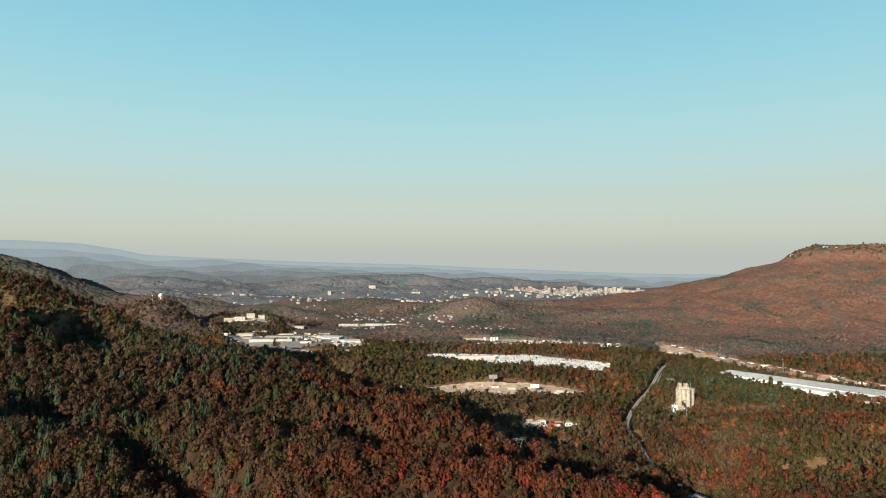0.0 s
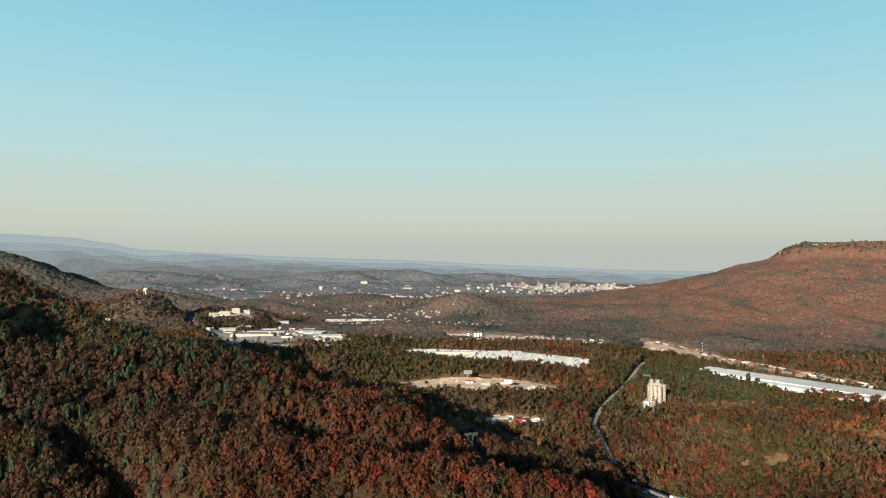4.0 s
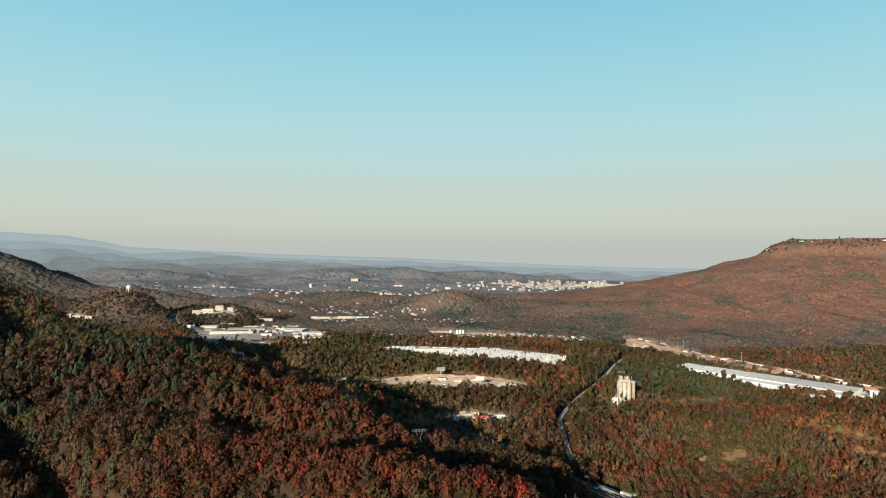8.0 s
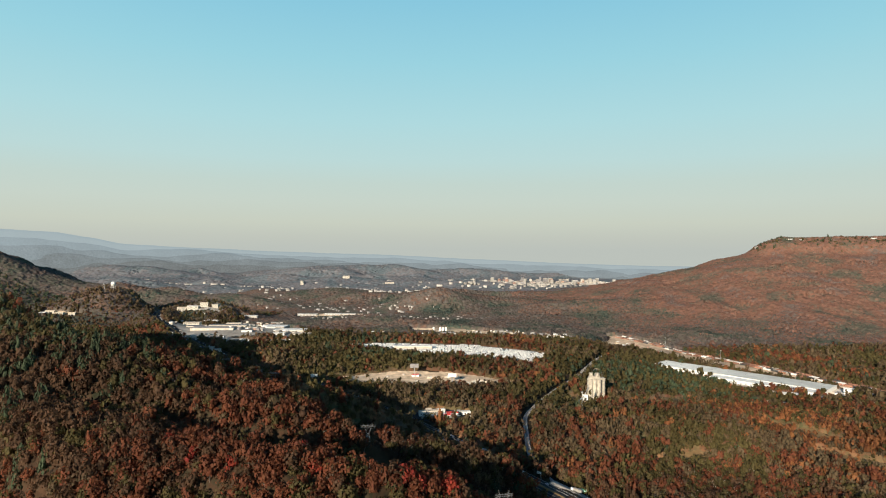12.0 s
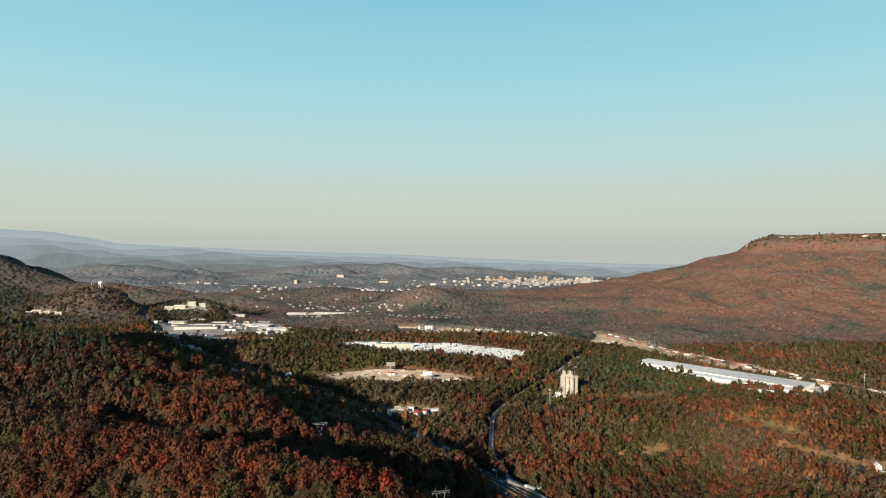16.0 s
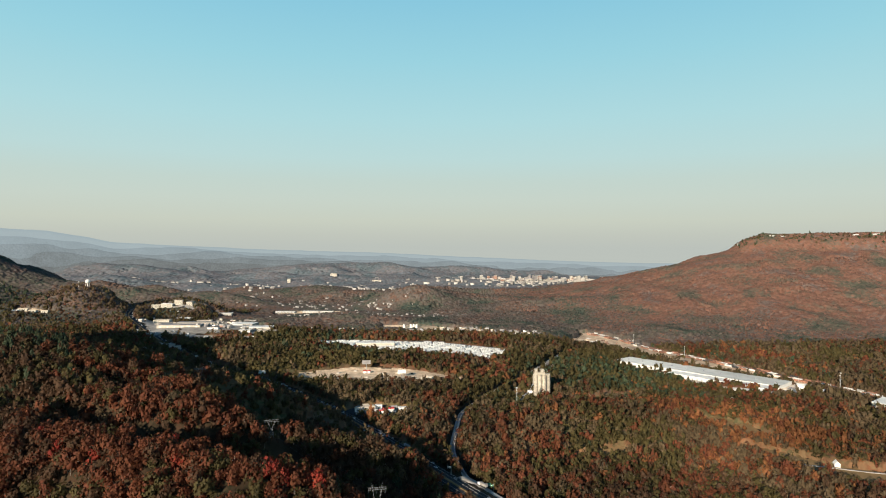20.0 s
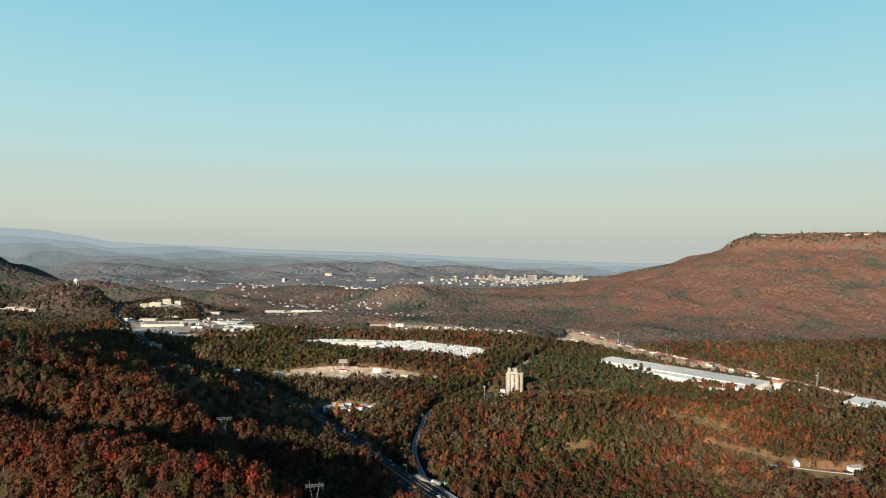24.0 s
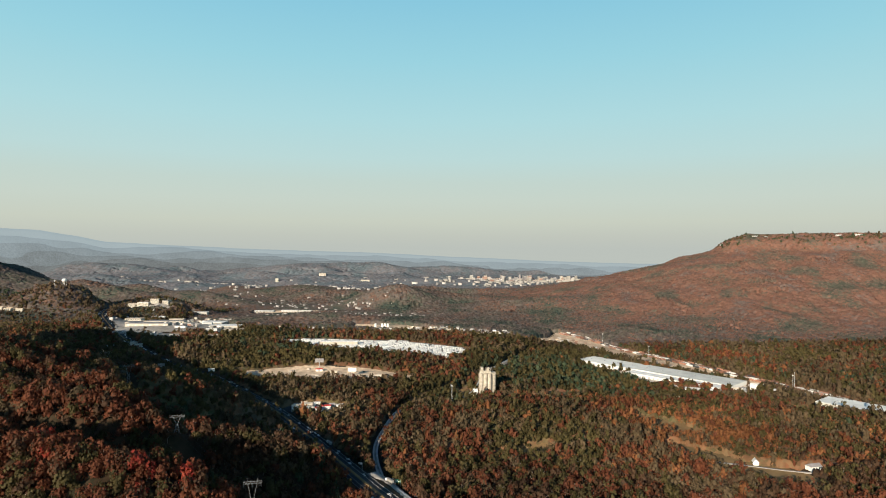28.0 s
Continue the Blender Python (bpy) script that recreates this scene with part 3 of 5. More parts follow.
# ---- buildings ----
def building(name, x, y, w, d, h, rz, wall, roof, label, category, pitch=0.0, windows=0, floors=1, doors=0, group="", units=0, sink=3.0):
    """A building with its longer side along its own x: walls, roof, and openings on both long sides."""
    c, s = math.cos(radians(rz)), math.sin(radians(rz))
    corner = [(x + a * c - b * s, y + a * s + b * c) for a, b in ((-w / 2, -d / 2), (w / 2, -d / 2), (w / 2, d / 2), (-w / 2, d / 2))]
    CLEAR.append((corner, 4.0))
    ob = thing(name, x, y, h1(x, y) + 0.5, rz, label, category, group)
    shell = boxpart("wall", (-w / 2, -d / 2, -sink, w / 2, d / 2, h), wall, ob)
    bm = bmesh.new()
    if pitch:
        e = 0.5
        v = [bm.verts.new(p) for p in ((-w / 2 - e, -d / 2 - e, h), (w / 2 + e, -d / 2 - e, h), (w / 2 + e, d / 2 + e, h), (-w / 2 - e, d / 2 + e, h), (-w / 2 - e, 0, h + pitch), (w / 2 + e, 0, h + pitch))]
        for f in ((0, 1, 5, 4), (2, 3, 4, 5), (0, 4, 3), (1, 2, 5), (3, 2, 1, 0)):
            bm.faces.new([v[k] for k in f])
    else:
        box(bm, -w / 2 - 0.3, -d / 2 - 0.3, h, w / 2 + 0.3, d / 2 + 0.3, h + 0.7)
        box(bm, -w / 2 + 0.5, -d / 2 + 0.5, h + 0.7, w / 2 - 0.5, d / 2 - 0.5, h + 0.75)
    r = part("roof", bm, roof, ob)
    for k in range(units):
        u = -w / 2 + (k + 0.5) * w / units
        boxpart("roof_unit", (u - 1.5, -1.2, h + 0.7, u + 1.5, 1.2, h + 2.4), M["steel"], r)
    step = w / (windows + 1) if windows else 0
    for f in range(floors):
        z = f * h / floors + h / floors * 0.35
        for k in range(windows):
            u = -w / 2 + (k + 1) * step
            for v, o in ((-d / 2, -1), (d / 2, 1)):
                ww, wh = min(step * 0.3, 2.0), h / floors * 0.22
                boxpart("window", (u - ww, v - 0.06, z, u + ww, v + 0.06, z + wh * 2), M["glass"], shell)
    for k in range(doors):
        u = -w / 2 + (k + 0.5) * w / doors
        boxpart("loading_door", (u - 1.8, -d / 2 - 0.08, 0, u + 1.8, -d / 2 + 0.08, 4.2), M["steel"], shell)
    return ob


# grain silo
def silo(x, y, rz):
    z = h1(x, y)
    CLEAR.append(([(x - 26, y - 16), (x + 22, y - 16), (x + 22, y + 14), (x - 26, y + 14)], 3.0))
    ob = thing("grain_silo", x, y, z, rz, "tall cream concrete grain silo with a rooftop headhouse", "silo")
    for row in (3.9, -3.9):
        for k in range(4):
            u = -11.7 + 7.8 * k
            bm = bmesh.new()
            tube(bm, (u, row, -3), (u, row, 29.5), 3.85, seg=28)
            tube(bm, (u, row, 29.5), (u, row, 30.1), 4.05, seg=28)
            part("bin", bm, M["concrete"], ob)
    boxpart("core_wall", (-11, -3, -2, 11, 3, 29.2), M["concrete"], ob)
    boxpart("gallery", (-14, -4, 30.1, 6, 4, 33.5), M["concrete"], ob, "long rooftop gallery")
    boxpart("headhouse", (-12.5, -3.4, 33.5, -8, 3.4, 38.5), M["concrete"], ob)
    boxpart("headhouse", (-1.5, -2.6, 33.5, 3.5, 2.6, 38), M["concrete"], ob)
    boxpart("parapet", (6.5, -6, 30.1, 15.2, 6, 31.2), M["concrete"], ob)
    # solid dark strip stands in for the shade in the gap between bins
    boxpart("dark_slot", (6.9, -7.6, 4, 8.7, -5.6, 29), M["dark"], ob, "dark box for the shaded gap between two bins")
    boxpart("annex", (-16, -14, -2, 2, -7.4, 6.5), M["concrete"], ob, "low loading annex")
    boxpart("loading_shed", (-27, -10, -2, -19, -3, 9), M["white"], ob, "white loading shed")
    # dark panel on the wall, painting the shade of an open doorway
    boxpart("shed_opening", (-25.5, -10.1, 0, -21, -9.8, 5.5), M["dark"], ob)
    for k in range(3):
        bm = bmesh.new()
        tube(bm, (-13 + 2 * k, -2 + k, 24), (-23, -6 + k, 9), 0.35)
        part("spout", bm, M["steel"], ob)
    for k in range(5):
        bm = bmesh.new()
        tube(bm, (-30 - 4 * k, -10 - 5 * k, -1), (-30 - 4 * k, -10 - 5 * k, 5.5 - 0.6 * k), 0.35)
        part("trestle_post", bm, M["steel"], ob)
    bm = bmesh.new()
    tube(bm, (-24, -8, 7.5), (-48, -32, 3), 0.9, seg=6)
    part("conveyor", bm, M["steel"], ob, "inclined conveyor tube")
    ob.scale = (0.86, 0.86, 1.14)
    for k in range(6):
        bm = bmesh.new()
        tube(bm, (-12 + 4.5 * k, 0, 33), (-12 + 4.5 * k, 0, 36 + (k % 3)), 0.25, seg=6)
        part("vent_pipe", bm, M["steel"], ob)
    return ob


silo(385, 984, 4)

# long warehouse beside the rail yard, in bays, and its neighbour
WD = -48.5
building("warehouse", 750, 1275, 345, 64, 8, WD, M["white"], M["roofblue"], "very long warehouse with a pale blue-grey roof", "warehouse", units=10)
building("warehouse", 759, 1193, 190, 30, 6, WD, M["white"], M["roof"], "long low white loading hall along the warehouse", "warehouse", doors=20)
building("warehouse", 962, 896, 175, 52, 8, -51, M["cream"], M["roofblue"], "pale-roofed warehouse with a yellowish side wall", "warehouse", doors=8, units=4)
for x, y, w, d, h, rz, wall, roof in ((770, 1098, 46, 20, 7, -20, "white", "roof"), (715, 1042, 26, 12, 5, 5, "white", "rooftan"), (888, 1128, 22, 14, 9, -30, "white", "roof"), (918, 1098, 42, 12, 6, -10, "white", "roof"), (806, 1084, 12, 9, 5, 15, "white", "roofgrey"),
                                      (762, 1016, 14, 10, 5, 15, "white", "rooftan"), (853, 1041, 40, 8, 5, -4, "white", "roof"), (735, 1036, 12, 9, 5, 30, "white", "roof"), (842, 1112, 9, 8, 5, 5, "white", "rooftan"), (856, 1118, 10, 8, 5, 30, "white", "roofgrey"), (688, 1050, 22, 10, 5, 12, "cream", "rooftan"), (935, 1088, 20, 9, 5, -50, "cream", "roof")):
    building("shed", x, y, w, d, h, rz, M[wall], M[roof], "small light metal shed beside the warehouse", "shed", pitch=2.0, doors=2, group="sheds by the rail yard")

# truck stop with a red canopy
building("truck_stop", 126, 852, 15, 9, 4.5, 15, M["cream"], M["rooftan"], "low cream roadside truck stop building", "shop", windows=5)
building("fuel_canopy", 153, 846, 15, 7, 4.5, 12, M["white"], M["roofred"], "bright red flat-topped fuel canopy", "canopy")
building("fuel_canopy", 146, 834, 9, 6, 4.5, 12, M["white"], M["roofred"], "small bright red fuel canopy", "canopy")
for x, y, w, d, wall, roof, pitch in ((172, 856, 12, 7, "white", "roof", 0), (112, 843, 9, 6, "white", "rooftan", 1.6), (160, 858, 8, 6, "cream", "roofgrey", 1.6), (138, 862, 9, 6, "white", "roof", 0), (180, 848, 8, 6, "white", "roof", 1.4), (120, 862, 8, 5, "cream", "rooftan", 1.4)):
    building("shop", x, y, w, d, 4, 12, M[wall], M[roof], "small light roadside shop at the truck stop", "shop", pitch=pitch, windows=2, group="shops at the truck stop")

# industrial park on the left of the valley
for x, y, w, d, h, rz, wall, roof, name in (
        (-425, 1536, 105, 34, 6, 2, "cream", "roofgrey", "factory"), (-410, 1600, 96, 24, 6, 2, "cream", "roofgrey", "factory"), (-500, 1610, 40, 22, 7, 2, "cream", "roofgrey", "factory"), (-470, 1560, 30, 16, 6, -4, "pale", "roof", "factory"), (-370, 1555, 34, 14, 5, 6, "cream", "rooftan", "factory"), (-335, 1512, 26, 14, 5, 4, "white", "roofgrey", "factory"),
        (-300, 1640, 62, 40, 7, -8, "pale", "roof", "factory"), (-240, 1560, 80, 36, 6, 6, "cream", "roof", "factory"), (-205, 1515, 50, 24, 6, 6, "cream", "rooftan", "factory"), (-300, 1590, 24, 14, 5, 10, "cream", "roof", "factory"), (-255, 1505, 28, 12, 5, 0, "pale", "roof", "factory"),
        (-540, 1690, 42, 26, 16, 5, "cream", "rooftan", "hotel"), (-440, 1730, 38, 22, 14, 10, "cream", "rooftan", "hotel"), (-672, 1948, 34, 18, 11, 10, "cream", "rooftan", "hotel"), (-636, 1940, 36, 20, 9, -6, "cream", "roof", "hotel"), (-606, 1950, 24, 18, 11, 8, "cream", "rooftan", "hotel"), (-570, 1952, 22, 18, 10, -12, "cream", "roofgrey", "hotel"),
        (-340, 2225, 70, 22, 6, 2, "pale", "roof", "factory"), (-250, 2235, 60, 20, 6, 0, "pale", "roof", "factory"), (-190, 2215, 46, 18, 6, 4, "cream", "roof", "factory"), (-545, 1850, 40, 22, 7, -5, "pale", "roof", "shop"), (-500, 1800, 50, 20, 7, 5, "brick", "rooftan", "shop"), (-470, 1950, 60, 24, 7, 8, "pale", "roof", "shop"), (-620, 1800, 26, 18, 8, 0, "pale", "roof", "shop")):
    building(name, x, y, w, d, h, rz, M[wall], M[roof], "light flat-roofed %s in the industrial park" % name, name, windows=8 if name == "hotel" else 0, floors=4 if name == "hotel" else 1, doors=6 if name == "factory" else 0, group="buildings of the industrial park")

# trailer lot: building and rows of parked trailers
building("depot", 75, 1400, 85, 20, 9, 3, M["cream"], M["roof"], "long cream depot building in the trailer yard", "depot", doors=14)


def trailer():
    ob = thing("trailer", 0, 0, -500, 0, "white box trailer parked in a row", "trailer", "trailers in the yard")
    boxpart("body", (-6.5, -1.4, 1.0, 6.5, 1.4, 3.7), M["white"], ob, bevel=0.1)
    bm = bmesh.new()
    box(bm, -6.3, -0.6, 0.8, 6.3, 0.6, 1.0)
    box(bm, -6, -1.25, 0.0, -3.2, 1.25, 0.8)
    box(bm, 3.6, -0.9, 0.0, 3.9, 0.9, 0.8)
    part("chassis", bm, M["dark"], ob)
    return ob


LOT = [(-80, 1438), (20, 1478), (200, 1460), (378, 1384), (314, 1256), (190, 1292), (72, 1328)]
proto = trailer()
spots = []
rr = random.Random(5)
for row in range(16):
    for k in range(136):
        u, v = -100 + k * 3.7, 1250 + row * 17
        y = v + 16 * math.sin(u * 0.012) - 0.16 * (u - 150)
        if inside(u, y, LOT) and not (28 < u < 122 and 1380 < y < 1420) and rr.random() < 0.86:
            spots.append((u, y))
spots.sort(key=lambda p: p[1])
for u, y in spots[:300]:
    copy_thing(proto, pose(u, y, h1(u, y) + 0.6, 0, 0, rr.choice((78, 82, 80, 98))))
tv, tf = [], []
for u, y in spots[300:]:
    z, a = h1(u, y) + 0.6, radians(rr.choice((79, 82)))
    c, s = math.cos(a), math.sin(a)
    b = len(tv)
    for dz in (1.0, 3.7):
        tv += [(u + p * c - q * s, y + p * s + q * c, z + dz) for p, q in ((-6.5, -1.4), (6.5, -1.4), (6.5, 1.4), (-6.5, 1.4))]
    tf += [[b + i for i in f] for f in ((4, 5, 6, 7), (0, 1, 5, 4), (1, 2, 6, 5), (2, 3, 7, 6), (3, 0, 4, 7), (3, 2, 1, 0))]
if tv:
    tagged(raw("trailers", tv, tf, M["white"]), "far rows of white parked trailers", "trailers", kind="stuff")
for o in list(proto.children) + [proto]:
    bpy.data.objects.remove(o)


# freight cars in the rail yard
def freight_car(paint):
    ob = thing("freight_car", 0, 0, -500, 0, "freight car standing on a yard track", "freight car", "freight cars in the rail yard")
    boxpart("body", (-8, -1.5, 1.2, 8, 1.5, 4.4), M[paint], ob, bevel=0.12)
    for k in (-5.8, 5.8):
        boxpart("bogie", (k - 1.3, -1.1, 0.1, k + 1.3, 1.1, 1.1), M["dark"], ob)
    return ob


YARD = [(660, 1835), (724, 1695), (768, 1540), (818, 1442), (862, 1352), (905, 1238), (953, 1137), (995, 1035), (1036, 940)]
yard_line = resample(YARD, 17.5)
cars = [freight_car(k) for k in ("rustcar", "rustcar", "rustcar", "pale", "white", "dark")]
for track, (off, fill) in enumerate(((0, 0.95), (6, 0.95), (-6, 0.7), (-14, 0.35), (12, 0.8))):
    for i in range(1, len(yard_line) - 1):
        if rr.random() < fill:
            t = (yard_line[i + 1] - yard_line[i - 1]).normalized()
            p = yard_line[i] + Vector((-t.y, t.x)) * (-off)
            copy_thing(rr.choice(cars), pose(p.x, p.y, h1(p.x, p.y) + 1.0, 0, 0, math.degrees(math.atan2(t.y, t.x))))
for o in [c for k in cars for c in (*k.children, k)]:
    bpy.data.objects.remove(o)


# masts, billboards, pylons, water tower
def mast(x, y, hgt, label):
    ob = thing("light_mast", x, y, h1(x, y), 0, label, "mast", "light masts")
    bm = bmesh.new()
    tube(bm, (0, 0, -1), (0, 0, hgt), 0.45, 0.2, 8)
    part("pole", bm, M["steel"], ob)
    bm = bmesh.new()
    tube(bm, (0, 0, hgt - 0.6), (0, 0, hgt), 1.5, 1.5, 10)
    part("lamp_ring", bm, M["white"], ob)


for x, y in ((792, 1440), (960, 1135), (944, 1112), (735, 1640)):
    mast(x, y, 30, "tall grey high-mast light above the yards")


def radio_mast(x, y, hgt):
    ob = thing("radio_mast", x, y, h1(x, y), 0, "slender lattice radio mast standing among trees", "radio mast")
    for k in range(3):
        a = radians(120 * k)
        bm = bmesh.new()
        tube(bm, (0.7 * math.cos(a), 0.7 * math.sin(a), -1), (0.5 * math.cos(a), 0.5 * math.sin(a), hgt), 0.1, seg=5)
        part("leg", bm, M["steel"], ob)
    for k in range(int(hgt / 3)):
        a, b = radians(120 * k), radians(120 * k + 120)
        bm = bmesh.new()
        tube(bm, (0.7 * math.cos(a), 0.7 * math.sin(a), 3 * k), (0.6 * math.cos(b), 0.6 * math.sin(b), 3 * k + 3), 0.06, seg=4)
        part("brace", bm, M["steel"], ob)
    boxpart("antenna", (-1.3, -0.3, hgt - 1, 1.3, 0.3, hgt + 0.6), M["steel"], ob)


radio_mast(327, 830, 37)


def billboard(x, y, w, hgt, rz, face="white"):
    ob = thing("billboard", x, y, h1(x, y), rz, "large %s roadside billboard on a steel post" % face, "billboard", "billboards")
    bm = bmesh.new()
    tube(bm, (0, 0, -1), (0, 0, hgt), 0.6, seg=10)
    part("post", bm, M["steel"], ob)
    boxpart("panel", (-w / 2, -0.5, hgt, w / 2, 0.5, hgt + w * 0.42), M["white"] if face != "pale" else M["roofgrey"], ob)
    boxpart("frame", (-w / 2 - 0.3, -0.3, hgt - 0.6, w / 2 + 0.3, 0.3, hgt), M["dark"], ob)
    boxpart("walkway", (-w / 2, -1.6, hgt - 0.3, w / 2, -0.5, hgt), M["steel"], ob)


billboard(-72, 1022, 11, 15, 6)
billboard(157, 1060, 14, 9, 0)
billboard(90, 1110, 15, 14, 6, "pale")
billboard(-175, 1062, 12, 10, 20, "pale")


def pylon(x, y, top, rz):
    """A horizontal-arm pylon: two splayed lattice legs that meet a wide cross-arm."""
    hgt = top - h1(x, y)
    ob = thing("power_pylon", x, y, h1(x, y), rz, "grey steel lattice power pylon with a wide arm", "pylon", "power pylons")
    LINES.append(([(x, y - 1), (x, y + 1)], 4))
    arm = hgt * 0.86
    corners = [(-1, -1), (1, -1), (1, 1), (-1, 1)]
    waist = hgt * 0.5
    for sx, sy in corners:
        bm = bmesh.new()
        tube(bm, (sx * 2.2, sy * 2.2, -1), (sx * 0.8, sy * 0.8, waist), 0.11, 0.09, 5)
        part("leg", bm, M["oldsteel"], ob)
        bm = bmesh.new()
        tube(bm, (sx * 0.8, sy * 0.8, waist), (sx * 3.2, sy * 0.5, arm), 0.10, 0.08, 5)
        part("fork", bm, M["oldsteel"], ob)
    for k in range(4):
        for (ax, ay), (bx, by) in zip(corners, corners[1:] + corners[:1]):
            f0, f1 = k / 4, (k + 1) / 4
            w0, w1 = 2.2 - 1.4 * f0, 2.2 - 1.4 * f1
            bm = bmesh.new()
            tube(bm, (ax * w0, ay * w0, waist * f0), (bx * w1, by * w1, waist * f1), 0.05, seg=4)
            tube(bm, (bx * w0, by * w0, waist * f0), (ax * w1, ay * w1, waist * f1), 0.05, seg=4)
            part("brace", bm, M["oldsteel"], ob)
    for sy in (-0.5, 0.5):
        for z in (arm, arm + 1.4):
            bm = bmesh.new()
            tube(bm, (-6.5, sy, z), (6.5, sy, z), 0.08, seg=4)
            part("cross_arm", bm, M["oldsteel"], ob)
    for k in range(-5, 6):
        bm = bmesh.new()
        tube(bm, (k * 1.25, -0.5, arm), (k * 1.25 + 0.6, 0.5, arm + 1.4), 0.05, seg=4)
        part("brace", bm, M["oldsteel"], ob)
    for sx in (-3.2, 3.2):
        bm = bmesh.new()
        tube(bm, (sx, 0, arm + 1.4), (sx * 1.25, 0, hgt), 0.12, 0.05, 5)
        part("peak", bm, M["oldsteel"], ob)
    for sx in (-6, 0, 6):
        bm = bmesh.new()
        tube(bm, (sx, 0, arm), (sx, 0, arm - 2.6), 0.14, seg=6)
        part("insulator", bm, M["glass"], ob)
    return (x, y, h1(x, y) + arm - 2.6, rz)


PYLONS = [(181, 438, 17, 14), (70, 567, 26, 14), (-62, 735, 42, 14), (-170, 880, 34, 14)]
tops = [pylon(*p) for p in PYLONS]
LINES.append(([p[:2] for p in PYLONS], 11.0))  # the cut through the woods under the wires
for a, b in zip(tops, tops[1:]):
    for off in (-6, 0, 6):
        c, s = math.cos(radians(a[3])), math.sin(radians(a[3]))
        pts = []
        for k in range(13):
            t = k / 12
            x, y = a[0] + (b[0] - a[0]) * t + off * c, a[1] + (b[1] - a[1]) * t + off * s
            pts.append(Vector((x, y, a[2] + (b[2] - a[2]) * t - 5 * 4 * t * (1 - t))))
        ring = [(p[0] + u, p[1] + v, p[2] + w) for p in pts for u, v, w in ((0, 0, 0.05), (0.04, 0.03, -0.03), (-0.04, -0.03, -0.03))]
        sides = [(3 * i + j, 3 * i + (j + 1) % 3, 3 * i + 3 + (j + 1) % 3, 3 * i + 3 + j) for i in range(len(pts) - 1) for j in range(3)]
        tagged(raw("power_line", ring, sides, M["dark"]), "thin dark power line strung between pylons", "cable", "power lines")


def water_tower(x, y, hgt):
    ob = thing("water_tower", x, y, h1(x, y), 0, "white globe water tower on tall legs", "water tower")
    bm = bmesh.new()
    bmesh.ops.create_uvsphere(bm, u_segments=24, v_segments=14, radius=1, matrix=Matrix.Translation((0, 0, hgt)) @ Matrix.Diagonal((7, 7, 6.5, 1)))
    part("tank", bm, M["white"], ob)
    bm = bmesh.new()
    tube(bm, (0, 0, -1), (0, 0, hgt - 6), 1.4, seg=12)
    part("riser", bm, M["white"], ob)
    for k in range(6):
        a = radians(60 * k)
        bm = bmesh.new()
        tube(bm, (7.5 * math.cos(a), 7.5 * math.sin(a), -1), (5.8 * math.cos(a), 5.8 * math.sin(a), hgt - 2), 0.4, seg=6)
        part("leg", bm, M["white"], ob)


water_tower(-875, 1914, 75 - h1(-875, 1914))
radio_mast(-893, 1896, 26)
for x, y in ((118, 1745), (137, 1746), (145, 1746), (153, 1746)):
    ob = thing("storage_tank", x, y, h1(x, y), 0, "white upright storage tank beside the works", "tank", "storage tanks")
    bm = bmesh.new()
    tube(bm, (0, 0, -2), (0, 0, 12), 3.0, seg=20)
    part("shell", bm, M["white"], ob)
    bm = bmesh.new()
    tube(bm, (0, 0, 12), (0, 0, 12.8), 3.0, 0.5, 20)
    part("roof", bm, M["roof"], ob)

building("house", 660, 677, 7, 5.5, 3, 74, M["white"], M["white"], "white farmhouse with a steep gabled roof", "house", pitch=3.6, windows=2)
building("house", 716, 664, 14, 8, 4, 15, M["white"], M["roofgrey"], "white low house among red trees", "house", pitch=2.6, windows=3)
building("house", 830, 800, 14, 8, 4, 25, M["white"], M["roof"], "white house at the wood's edge", "house", pitch=2.4, windows=3)
for x, y, w, d, h, rz, wall, roof in ((518, 1098, 12, 8, 5, 20, "white", "roof"), (535, 1060, 10, 8, 4, -10, "white", "roofgrey"), (548, 1052, 8, 6, 4, 0, "white", "roof"), (560, 1049, 16, 8, 4, 8, "cream", "rooftan"), (585, 1046, 9, 7, 4, 30, "brick", "roofgrey"), (505, 1120, 9, 7, 4, 50, "brick", "roofgrey")):
    building("house", x, y, w, d, h, rz, M[wall], M[roof], "small light house at the edge of the wood", "house", pitch=2.0, windows=3, group="houses by the wood")

# rubble and sheds on the cleared plot
for x, y, w, d, h, rz, wall, roof in ((92, 1098, 12, 8, 4, 10, "white", "roofred"), (205, 1062, 12, 8, 4, -20, "cream", "rooftan"), (218, 1050, 9, 7, 5, 30, "cream", "rooftan"), (196, 1046, 10, 6, 3, 60, "cream", "rooftan"), (120, 1085, 14, 5, 3, 5, "rooftan", "rooftan"), (150, 1090, 12, 4, 3, -5, "rooftan", "rooftan")):
    building("shed", x, y, w, d, h, rz, M[wall], M[roof], "small shed on the cleared dirt plot", "shed", pitch=1.2, doors=1, group="sheds on the cleared plot")


def mound(x, y, r, hgt, mat, label, category, group):
    """A heap of tipped earth or broken concrete."""
    bm = bmesh.new()
    bmesh.ops.create_icosphere(bm, subdivisions=2, radius=1)
    for v in bm.verts:
        k = 1 + 0.5 * (noise.noise(Vector((v.co.x * 1.7 + x, v.co.y * 1.7 + y, v.co.z * 1.7))))
        v.co = Vector((v.co.x * r * k, v.co.y * r * 0.7 * k, max(v.co.z, -0.2) * hgt * k))
    ob = part("mound", bm, mat)
    ob.matrix_world = pose(x, y, h1(x, y) + 0.6, 0, 0, rr.uniform(0, 180))
    tagged(ob, label, category, group)


